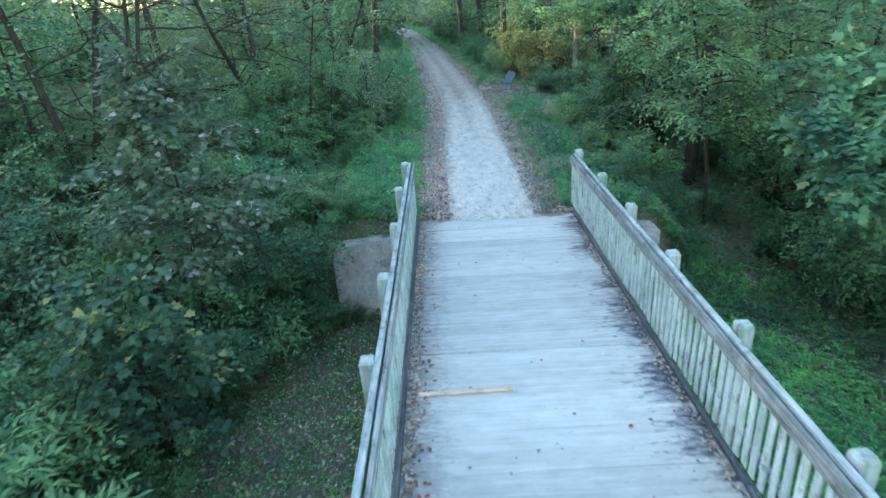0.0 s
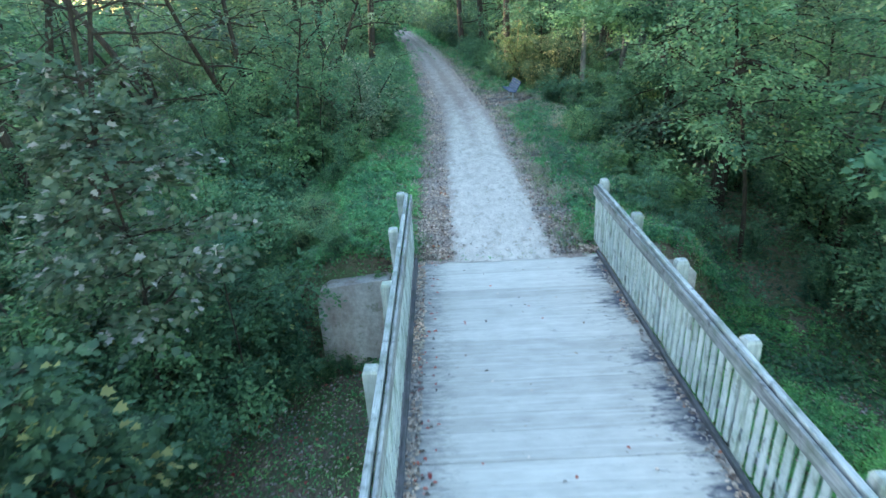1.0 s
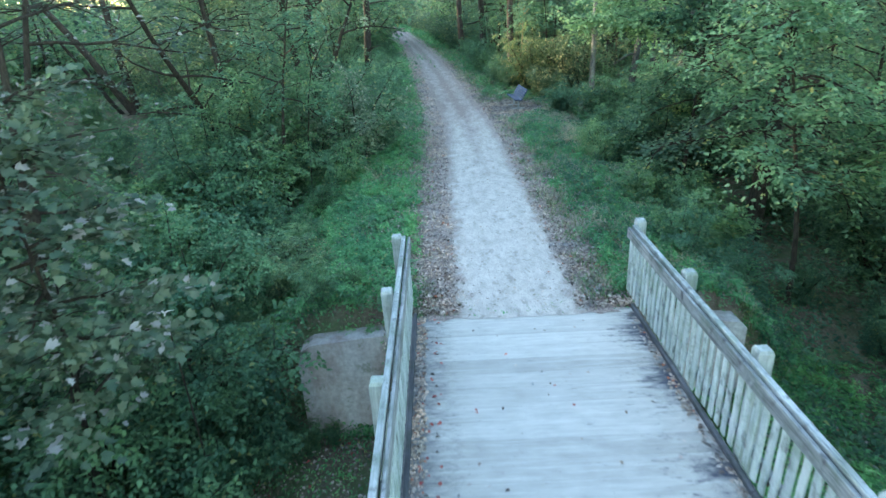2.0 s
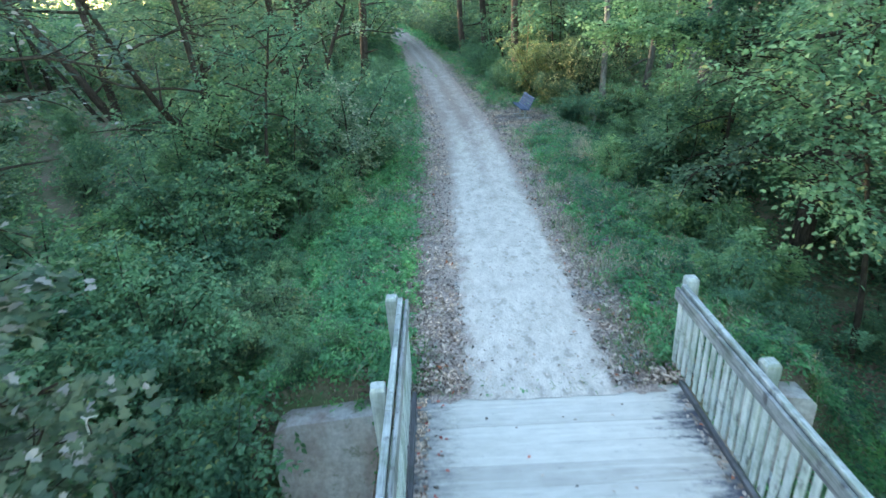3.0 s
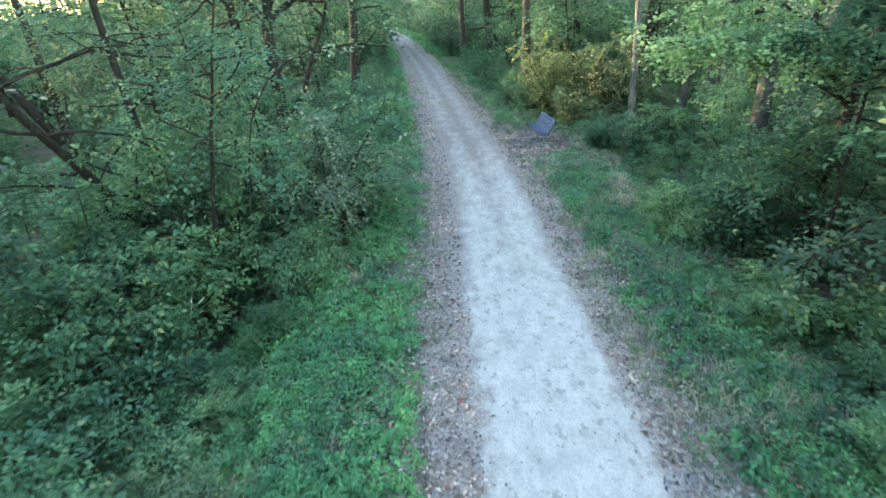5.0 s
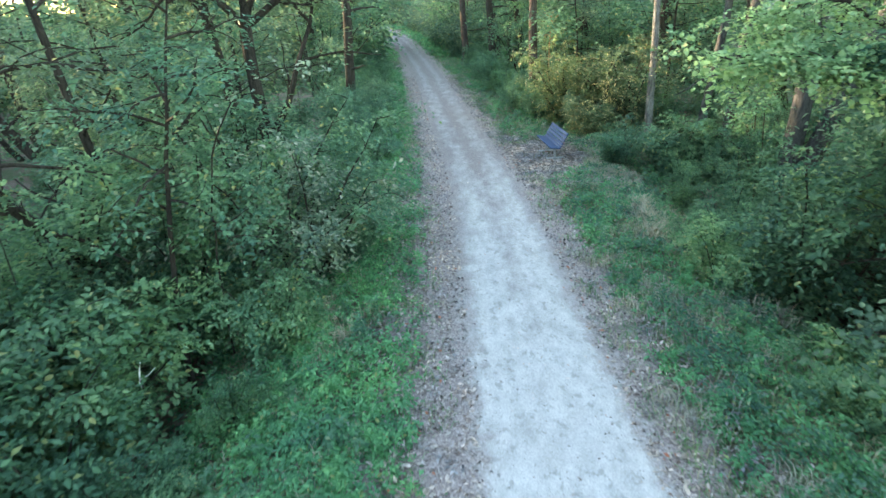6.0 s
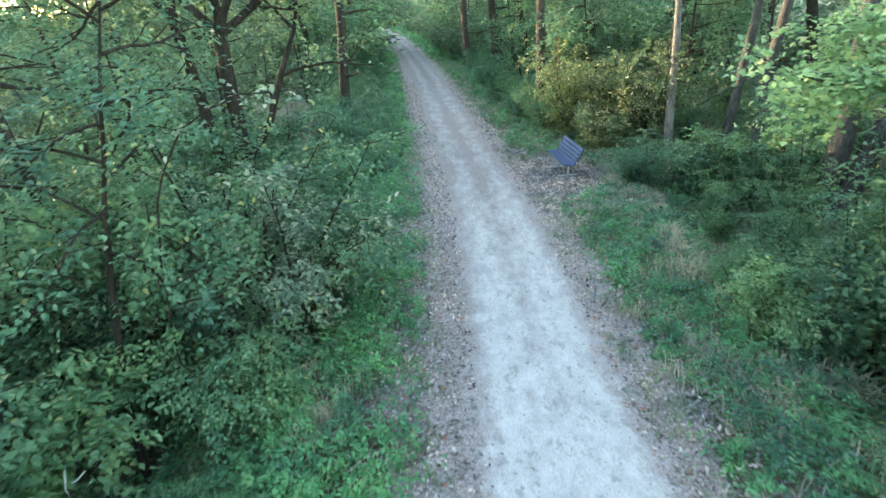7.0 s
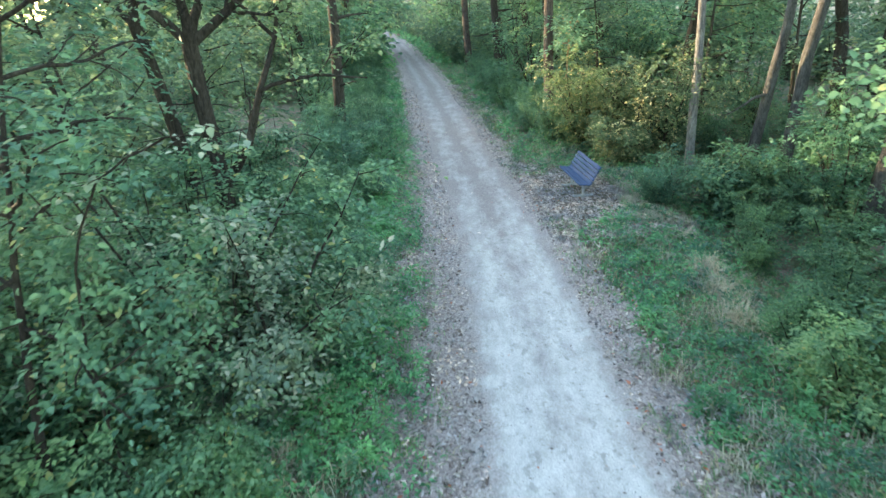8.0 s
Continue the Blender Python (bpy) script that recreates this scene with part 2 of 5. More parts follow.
def concrete_material():
    m, t, b = material("old_concrete", 0.92, 0.15)
    n = noise_of(t, coords(t), 14, 6, 0.7)
    c = ramp(t, n, [(0.3, (0.34, 0.325, 0.325)), (0.7, (0.56, 0.54, 0.54))])
    big = ramp(t, noise_of(t, coords(t, (1, 1, 0.4)), 2.3, 5), [(0.35, (0.66, 0.56, 0.52)), (0.6, (1, 1, 1))])
    c = mix(t, 1.0, c, big, "MULTIPLY")
    moss = ramp(t, noise_of(t, coords(t), 3.7, 5, 0.7), [(0.58, grey(0)), (0.68, grey(0.7))])
    t.links.new(mix(t, moss, c, (0.10, 0.13, 0.06)), b.inputs["Base Color"])
    bump(t, b, n, 0.5, 0.015)
    return m


CONCRETE = concrete_material()


def plain(name, col, rough, metal=0.0):
    m, t, b = material(name, rough, 0.4)
    n = noise_of(t, coords(t), 18, 4)
    t.links.new(mix(t, 1.0, col, ramp(t, n, [(0.3, grey(0.75)), (0.7, grey(1.15))]), "MULTIPLY"), b.inputs["Base Color"])
    b.inputs["Metallic"].default_value = metal
    b.inputs["Specular IOR Level"].default_value = 0.2
    return m


SLAT = plain("bench_slat_paint", (0.038, 0.066, 0.135), 0.6)
STEEL = plain("galvanised_steel", (0.42, 0.43, 0.44), 0.45, 0.7)


# ---- mesh helpers ----
def mesh_of(name, verts, faces, mat, uvs=None, smooth=False):
    """verts (n, 3); faces (m, k) with one k, or a list of such arrays."""
    me = bpy.data.meshes.new(name)
    verts = np.asarray(verts, dtype=np.float32)
    groups = [np.asarray(f, dtype=np.int32) for f in (faces if isinstance(faces, list) else [faces])]
    loops = np.concatenate([g.ravel() for g in groups])
    sizes = np.concatenate([np.full(len(g), g.shape[1], dtype=np.int32) for g in groups])
    starts = np.concatenate([[0], np.cumsum(sizes)[:-1]]).astype(np.int32)
    me.vertices.add(len(verts))
    me.vertices.foreach_set("co", verts.ravel())
    me.loops.add(len(loops))
    me.loops.foreach_set("vertex_index", loops)
    me.polygons.add(len(sizes))
    me.polygons.foreach_set("loop_start", starts)
    if uvs is not None:
        layer = me.uv_layers.new(name="UVMap")
        layer.data.foreach_set("uv", np.asarray(uvs, dtype=np.float32)[loops].ravel())
    me.update(calc_edges=True)
    me.validate()
    if smooth:
        me.polygons.foreach_set("use_smooth", np.ones(len(sizes), dtype=bool))
    me.materials.append(mat)
    return me


def part(name, me, parent, label="", m=None):
    ob = new(name, me)
    ob.parent = parent
    if m is not None:
        ob.matrix_basis = m
    return tagged(ob, label) if label else ob


def from_bm(name, bm, mat, smooth=False):
    me = bpy.data.meshes.new(name)
    bmesh.ops.recalc_face_normals(bm, faces=bm.faces)
    bm.to_mesh(me)
    bm.free()
    if smooth:
        for p in me.polygons:
            p.use_smooth = True
    me.materials.append(mat)
    return me


def box_bm(sx, sy, sz, bevel=0.0, bm=None, at=(0, 0, 0), turn=None):
    bm = bm or bmesh.new()
    m = Matrix.Translation(at) @ (turn or Matrix()) @ Matrix.Diagonal((sx, sy, sz, 1))
    vs = bmesh.ops.create_cube(bm, size=1.0, matrix=m)["verts"]
    if bevel:
        es = list({e for v in vs for e in v.link_edges})
        bmesh.ops.bevel(bm, geom=es, offset=bevel, segments=1, affect="EDGES")
    return bm


def tubes(paths, sides=7, rooted=False):
    """Round limbs: each path is a list of (point, radius). rooted: all grow from the first path's foot."""
    V, F, base = [], [], 0
    ang = np.arange(sides) * 2 * np.pi / sides
    for path in paths:
        pts = np.array([p for p, r in path], dtype=float)
        rad = np.array([r for p, r in path], dtype=float)
        tan = np.gradient(pts, axis=0)
        tan /= np.linalg.norm(tan, axis=1, keepdims=True) + 1e-9
        ref = np.array([1.0, 0, 0]) if abs(tan[0][0]) < 0.8 else np.array([0, 1.0, 0])
        for i in range(len(pts)):
            a = np.cross(tan[i], ref)
            a /= np.linalg.norm(a) + 1e-9
            b = np.cross(tan[i], a)
            V.append(pts[i] + rad[i] * (np.cos(ang)[:, None] * a + np.sin(ang)[:, None] * b))
        k = np.arange(sides)
        for i in range(len(pts) - 1):
            lo = 0 if rooted and i == 0 else base + i * sides
            hi = base + (i + 1) * sides
            F.append(np.stack([lo + k, lo + (k + 1) % sides, hi + (k + 1) % sides, hi + k], 1))
        base += len(pts) * sides
    return np.concatenate(V), np.concatenate(F)


def leaves(rng, pos, size, ratio=0.55, up=0.8, axis=None, fine=True, jitter=0.35, nrm=None):
    """Folded leaf blades at pos; up: how far they lie flat. Two faces each, split along the midrib."""
    n = len(pos)
    if nrm is None:
        nrm = rng.normal(size=(n, 3)) * (1 - up) + np.array([0, 0, 1.0]) * up
    nrm /= np.linalg.norm(nrm, axis=1, keepdims=True)
    ax = rng.normal(size=(n, 3)) if axis is None else axis + rng.normal(size=(n, 3)) * 0.25
    ax[:, 2] -= 0.2
    ax -= nrm * np.sum(ax * nrm, axis=1, keepdims=True)
    ax /= np.linalg.norm(ax, axis=1, keepdims=True) + 1e-9
    sd = np.cross(nrm, ax)
    L = (size * (1 + jitter * rng.uniform(-1, 1, n)))[:, None]
    W = L * ratio * 0.5
    droop = nrm * L * -0.12
    if fine == "lobed":
        rise = nrm * W * 0.3
        half = ((0.02, 0.45, 0.5), (0.24, 1.05, 1.0), (0.38, 0.55, 0.6), (0.66, 0.85, 0.7), (0.70, 0.36, 0.3))
        edge = [pos + ax * L * a + sg * sd * W * w + rise * h + droop * a for sg, row in ((1, half), (-1, half[::-1])) for a, w, h in row]
        v = np.stack([pos, *edge[:5], pos + ax * L + droop, *edge[5:]], 1)
        k = np.arange(n)[:, None] * 12
        f = np.concatenate([k + np.array([0, 6, 5, 4, 3, 2, 1]), k + np.array([0, 11, 10, 9, 8, 7, 6])])
    elif fine:
        rise = nrm * W * 0.35
        v = np.stack([pos, pos + ax * L * 0.30 + sd * W + rise, pos + ax * L * 0.66 + sd * W * 0.8 + rise + droop * 0.4,
                      pos + ax * L + droop, pos + ax * L * 0.66 - sd * W * 0.8 + rise + droop * 0.4, pos + ax * L * 0.30 - sd * W + rise], 1)
        k = np.arange(n)[:, None] * 6
        f = np.concatenate([k + np.array([0, 3, 2, 1]), k + np.array([0, 5, 4, 3])])
    else:
        rise = nrm * W * 0.3
        v = np.stack([pos, pos + ax * L * 0.45 + sd * W + rise, pos + ax * L + droop, pos + ax * L * 0.45 - sd * W + rise], 1)
        k = np.arange(n)[:, None] * 4
        f = np.concatenate([k + np.array([0, 2, 1]), k + np.array([0, 3, 2])])
    return v.reshape(-1, 3), f


def bend(rng, p0, d, length, n, wob, lift=0.0):
    """A wandering limb from p0 along d."""
    pts, d = [np.array(p0, float)], np.array(d, float) / np.linalg.norm(d)
    for i in range(n):
        d = d + rng.normal(size=3) * wob + np.array([0, 0, lift])
        d /= np.linalg.norm(d)
        pts.append(pts[-1] + d * length / n)
    return pts


def taper(pts, r0, r1):
    return [(p, r0 + (r1 - r0) * i / (len(pts) - 1)) for i, p in enumerate(pts)]


def sprays(rng, pts, per, radius, flat):
    """Leaves in flat fronds that grow outwards from the twigs' points: places, axes and normals. flat: how far the fronds may tilt."""
    pts = np.array(pts, dtype=float)
    per_frond = min(per, 9)
    count = max(1, round(per / per_frond))
    pts = np.repeat(pts, count, axis=0)
    n = len(pts)
    out = pts - pts.mean(axis=0)
    out[:, 2] = 0
    out /= np.linalg.norm(out, axis=1, keepdims=True) + 0.15
    d = out * 0.7 + rng.normal(size=(n, 3)) * np.array([0.75, 0.75, 0.32])
    d /= np.linalg.norm(d, axis=1, keepdims=True) + 1e-9
    nrm = np.array([0, 0, 1.0]) + out * 0.35 + rng.normal(size=(n, 3)) * flat * 0.55
    nrm -= d * np.sum(nrm * d, axis=1, keepdims=True)
    nrm /= np.linalg.norm(nrm, axis=1, keepdims=True) + 1e-9
    side = np.cross(nrm, d)
    ln = radius * rng.uniform(0.9, 2.0, n)
    s = (np.arange(per_frond) + 0.6) / per_frond
    turn = np.where(np.arange(per_frond) % 2 == 0, 1.0, -1.0)
    pos = pts[:, None] + d[:, None] * (ln[:, None] * s)[:, :, None] - np.array([0, 0, 1.0]) * (ln[:, None] * 0.35 * s ** 2)[:, :, None]
    pos = pos + rng.normal(size=pos.shape) * 0.10 * radius
    axis = d[:, None] * (0.45 + 0.5 * s)[None, :, None] + side[:, None] * turn[None, :, None] * 0.85
    nn = np.repeat(nrm[:, None], per_frond, axis=1) + rng.normal(size=pos.shape) * 0.22
    return pos.reshape(-1, 3), axis.reshape(-1, 3), nn.reshape(-1, 3)


def tree(name, seed, height, first, spread, r0, bark, leaf, label, per=14, size=0.15, lean=(0, 0), fork=1, fine=False, limbs=16, radius=0.55, bare=0, droop=0.0, lite=False, aims=(), aim_per=12, ratio=0.6, fans=()):
    """A tree at the origin: trunk with limbs, and a crown of leaf sprays from height first upwards."""
    rng = np.random.default_rng(seed)
    paths, twigs = [], []
    for k in range(fork):
        if fans:
            lean = fans[k]
        d = np.array([lean[0], lean[1], 1.0]) + (rng.normal(size=3) * (0.0, 0.22, 0.22)[min(fork - 1, 2)] if fork > 1 and not fans else 0)
        start = np.array([rng.normal() * r0 * 0.5, rng.normal() * r0 * 0.5, -0.5]) if fork > 1 else np.array([0, 0, -0.5])
        pts = bend(rng, start, d, height + 0.5, 14, 0.035, 0.01)
        rr = r0 * (0.8 if fork > 1 else 1)
        trunk = taper(pts, rr * 1.15, rr * 0.12)
        trunk[0] = (trunk[0][0], rr * 1.7)
        paths.append(trunk)
        for i in range(limbs // fork + bare):
            low = i >= limbs // fork
            h = rng.uniform(0.25, 0.95) * first if low else first + (height - first) * ((i + rng.uniform(0, 1)) / (limbs / fork)) ** 0.9
            fpos = min(max((h + 0.5) / (height + 0.5), 0), 0.98) * 14
            j = int(fpos)
            p = pts[j] + (pts[min(j + 1, 14)] - pts[j]) * (fpos - j)
            az = i * 2.4 + rng.uniform(-0.5, 0.5) + k
            el = rng.uniform(-0.05, 0.55) - droop
            rel = (h - first) / (height - first)
            ln = spread * (1.0 - 0.65 * max(rel, 0) ** 1.5) * rng.uniform(0.7, 1.1) * (0.55 if low else 1)
            dirn = np.array([math.cos(az) * math.cos(el), math.sin(az) * math.cos(el), math.sin(el)])
            limb = bend(rng, p, dirn, ln, 6, 0.13, -0.02)
            br = max(rr * 0.34 * (1 - 0.6 * max(rel, 0)), 0.02)
            paths.append(taper(limb, br, 0.010))
            if low:
                continue
            twigs += limb[3:]
            for s in range(4):
                q = limb[2 + s]
                a2 = az + rng.choice([-1, 1]) * rng.uniform(0.5, 1.1)
                e2 = el + rng.uniform(-0.3, 0.3)
                tw = bend(rng, q, (math.cos(a2) * math.cos(e2), math.sin(a2) * math.cos(e2), math.sin(e2)), ln * rng.uniform(0.3, 0.5), 4, 0.15, -0.05)
                if not lite:
                    paths.append(taper(tw, br * 0.4, 0.006))
                twigs += tw[1:]
    dense = []
    for a in aims:
        a = np.array(a, float)
        f0 = min((max(a[2] - 0.35 * np.hypot(a[0], a[1]), 0.5) + 0.5) / (height + 0.5), 0.9) * 14
        p = pts[int(f0)]
        q = [p + (a - p) * s + np.array([0, 0, 1]) * 0.35 * math.sin(math.pi * s) * np.linalg.norm(a - p) * 0.4 + rng.normal(size=3) * 0.05 for s in np.linspace(0, 1, 9)]
        paths.append(taper(q, r0 * 0.3, 0.008))
        for j in range(4, 9):
            dense.append(q[j])
            for k in range(3):
                tw = bend(rng, q[j], rng.normal(size=3) * np.array([1, 1, 0.35]), 0.55, 3, 0.2, -0.04)
                paths.append(taper(tw, 0.008, 0.004))
                dense += tw[1:]
    root = tagged(new(name), label, "tree")
    part("trunk", mesh_of("trunk", *tubes(paths, 6 if lite else 8), bark, smooth=True), root)
    pos, axis, nrm = sprays(rng, twigs, per, radius, 0.45)
    if dense:
        pos, axis, nrm = (np.concatenate(q) for q in zip((pos, axis, nrm), sprays(rng, dense, aim_per, 0.26, 0.6)))
    part("crown", mesh_of("crown", *leaves(rng, pos, size, ratio, 0.65, axis, fine, nrm=nrm), leaf), root)
    return root


def shrub(name, seed, height, spread, leaf, bark, label, lite=False, stems=8, per=12, size=0.09, radius=0.24, flat=0.5, up=0.65, fine=True, ratio=0.55, category="shrub", low=0.12):
    """A shrub at the origin: stems that fan out from the root, twigs, and foliage down to the ground."""
    rng = np.random.default_rng(seed)
    paths, twigs = [], []
    for i in range(stems):
        az = i * 2.4 + rng.uniform(-0.4, 0.4)
        out = rng.uniform(0.15, 1.0)
        d = np.array([math.cos(az) * out * spread, math.sin(az) * out * spread, height * rng.uniform(0.65, 1.05)])
        ln = np.linalg.norm(d)
        st = bend(rng, (rng.normal() * 0.08, rng.normal() * 0.08, -0.15), d + np.array([0, 0, ln * 0.3]), ln, 7, 0.12, -0.05)
        paths.append(taper(st, 0.02 * height / 2 + 0.008, 0.005))
        for s in range(1, 8):
            if s > 2:
                twigs.append(st[s])
            for q in range(2):
                a2 = az + rng.uniform(-2.2, 2.2)
                tw = bend(rng, st[s], (math.cos(a2), math.sin(a2), rng.uniform(-0.15, 0.6)), spread * rng.uniform(0.22, 0.45), 3, 0.2, -0.08)
                if not lite:
                    paths.append(taper(tw, 0.007, 0.003))
                twigs += [w for w in tw[1:] if w[2] > low]
    root = tagged(new(name), label, category)
    part("stem", mesh_of("stem", *tubes(paths, 3 if lite else 5, lite), bark, smooth=True), root)
    pos, axis, nrm = sprays(rng, twigs, per, radius, flat)
    pos[:, 2] = np.maximum(pos[:, 2], 0.02)
    part("foliage", mesh_of("foliage", *leaves(rng, pos, size, ratio, up, axis, fine, nrm=nrm), leaf), root)
    return root


# ---- ground ----
DECK_END = 11.42
BACK_END = -10.0
RAIL_L, RAIL_R = -1.775, 1.295


def smooth(a, b, v):
    s = np.clip((v - a) / (b - a), 0, 1)
    return s * s * (3 - 2 * s)


def trail_mid(y):
    """x of the middle of the trail."""
    far = np.maximum(y - 22.0, 0.0)
    return -0.26 - (0.0438 * far + 0.000746 * far ** 2) * smooth(20.0, 32.0, y)


def bumps(x, y, s, a, seed=0.0):
    return a * (np.sin(x * s + 1.3 * np.sin(y * s * 0.7 + seed) + seed) + np.sin(y * s * 1.13 + 1.7 * np.sin(x * s * 0.8) + 2 * seed)) * 0.5


def height_at(x, y):
    x, y = np.asarray(x, float), np.asarray(y, float)
    d = np.abs(x - trail_mid(y))
    left = x < trail_mid(y)
    floor = np.where(left, -1.0, -1.25) + 0.9 * smooth(15, 30, y) + bumps(x, y, 0.35, 0.22)
    floor = floor + smooth(40, 120, d) * 2.0
    bank = floor + (-0.02 - floor) * (1 - smooth(2.4, 5.6, d))
    valley = np.where(left, -2.15, -1.75 - 0.75 * smooth(3.0, 7.0, d)) + bumps(x, y, 0.8, 0.10) + 1.6 * smooth(9, 26, d)
    # the stream's cutting under the bridge; abutment walls hold the banks near the deck
    sharp = 1 - smooth(3.3, 4.3, d)
    core = 1 - smooth(1.9, 2.15, np.abs(x + 0.24))
    far_in = (1 - sharp) * smooth(10.3, 14.2, y) + sharp * np.maximum(smooth(11.75, 11.95, y), core * smooth(11.22, 11.36, y))
    near_in = 1 - ((1 - sharp) * smooth(-12.5, -8.5, y) + sharp * smooth(-10.5, -10.3, y))
    inside = np.maximum(far_in, near_in)
    return valley + (bank - valley) * inside


def axis_steps(lo, hi, step, reach):
    core = np.arange(lo, hi + step / 2, step)
    out, s = [], step
    while not out or out[-1] < reach:
        s *= 1.35
        out.append((out[-1] if out else 0) + s)
    out = np.array(out)
    return np.concatenate([lo - out[::-1], core, hi + out])


gx, gy = axis_steps(-13, 13, 0.25, 1500), axis_steps(-14, 46, 0.25, 1500)
GX, GY = np.meshgrid(gx, gy)
GZ = height_at(GX, GY) + bumps(GX, GY, 5.0, 0.015) * (np.abs(GX) < 20) - 0.03
idx = np.arange(GX.size).reshape(GX.shape)
quads = np.stack([idx[:-1, :-1], idx[:-1, 1:], idx[1:, 1:], idx[1:, :-1]], -1).reshape(-1, 4)
ground = new("ground", mesh_of("ground", np.stack([GX, GY, GZ], -1).reshape(-1, 3), quads, SOIL, smooth=True))
tagged(ground, "dark forest floor with soil, moss and old leaves", "ground", kind="structure")


def strip(name, y0, y1, seed, label):
    """The trail's surface: a low crown, with ragged edges and a ragged end on the deck."""
    ys = np.concatenate([np.arange(y0, min(y1, 40), 0.1), np.arange(40, y1, 0.6)])
    us = np.linspace(-2.05, 1.55, 37)
    V, U = [], []
    for u in us:
        rim = 1.0 if abs(u) > 1.5 else 0.0
        edge = rim * (bumps(ys, ys * 0.3, 2.1, 0.22, seed + u) + bumps(ys, ys, 9.0, 0.12, seed + 2 * u))
        slim = (1 - 0.35 * smooth(24.0, 36.0, ys)) * (0.45 + 0.55 * smooth(11.6, 14.0, np.abs(ys)))
        x = trail_mid(ys) + np.where(abs(u) > 1.0, np.sign(u) * (0.95 + (abs(u) - 0.95) * slim), u) + edge
        z = 0.012 + 0.028 * max(0.0, 1 - (abs(u) / 1.1) ** 2) + bumps(x, ys, 2.3, 0.006) - rim * 0.05 * smooth(11.4, 11.9, ys)
        z = z * smooth(y0 - 0.1, y0 + 1.1, ys) + 0.007 if y0 > 0 else z
        yy = ys + (0.0 + bumps(np.array(u), np.array(u * 3), 4.0, 0.03, seed) + bumps(np.array(u), np.array(u * 2), 17.0, 0.02, seed) if y0 > 0 else 0) * np.exp(-(ys - y0) * 4)
        V.append(np.stack([x, yy, z], 1))
        U.append(np.stack([np.full_like(ys, u), ys], 1))
    V, U = np.stack(V, 1), np.stack(U, 1)
    k = len(us)
    i = np.arange(V.shape[0] * k).reshape(-1, k)
    q = np.stack([i[:-1, :-1], i[:-1, 1:], i[1:, 1:], i[1:, :-1]], -1).reshape(-1, 4)
    ob = new(name, mesh_of(name, V.reshape(-1, 3), q, STONE, U.reshape(-1, 2), True))
    return tagged(ob, label, "trail", kind="structure")


strip("trail", DECK_END - 0.14, 113, 4.0, "pale crushed stone trail with leaf-strewn brown verges")
strip("trail_behind", -120, BACK_END + 0.05, 6.0, "pale crushed stone trail before the bridge")


# ---- bridge ----
def footbridge():
    rng = random.Random(5)
    root = tagged(new("footbridge"), "timber footbridge deck whitened with stone dust", "bridge")
    xs0, xs1 = RAIL_L - 0.06, RAIL_R + 0.06
    wide = 0.285
    plank = from_bm("plank", box_bm(xs1 - xs0, wide - 0.0015, 0.075, 0.0018), DECK)
    narrow = from_bm("plank_narrow", box_bm(xs1 - xs0, 0.134, 0.075, 0.004), DECK)
    y = DECK_END
    i = 0
    while y > BACK_END:
        slim = i in (16, 25)
        w = 0.138 if slim else wide
        part("plank", narrow if slim else plank, root, m=pose((xs0 + xs1) / 2, y - w / 2, -0.0375 + rng.uniform(-0.0012, 0.0012) + (0.006 if slim else 0), 0, rng.uniform(-0.08, 0.08), rng.uniform(-0.1, 0.1)))
        y -= w
        i += 1
    ln = DECK_END - BACK_END
    mid = (DECK_END + BACK_END) / 2
    beam = from_bm("beam", box_bm(0.22, ln - 0.1, 0.42, 0.01), BEAM)
    for x in (-1.5, -0.65, 0.2, 1.05):
        part("beam", beam, root, "dark timber beam", pose(x, mid, -0.295))
    for x, s in ((RAIL_L + 0.03, 1), (RAIL_R - 0.005, -1)):
        yy = BACK_END
        while yy < DECK_END - 0.1:
            l2 = min(3.6, DECK_END - yy)
            part("kerb", from_bm("kerb", box_bm(0.05, l2 - 0.012, 0.06, 0.006), KERB), root, "dark weathered kerb timber", pose(x, yy + l2 / 2, 0.034 + rng.uniform(-0.004, 0.004), 0, 0, rng.uniform(-0.1, 0.1)))
            yy += l2
    return root


def post_mesh():
    """Square post with a chamfered head, foot below the deck."""
    bm = bmesh.new()
    s, t = 0.068, 0.054
    rings = []
    for h, w in ((-0.55, s), (1.135, s), (1.165, t)):
        rings.append([bm.verts.new((sx * w, sy * w, h)) for sx, sy in ((-1, -1), (1, -1), (1, 1), (-1, 1))])
    for a, b in zip(rings, rings[1:]):
        for i in range(4):
            bm.faces.new((a[i], a[(i + 1) % 4], b[(i + 1) % 4], b[i]))
    bm.faces.new(rings[-1])
    bm.faces.new(rings[0][::-1])
    return from_bm("post", bm, POST)


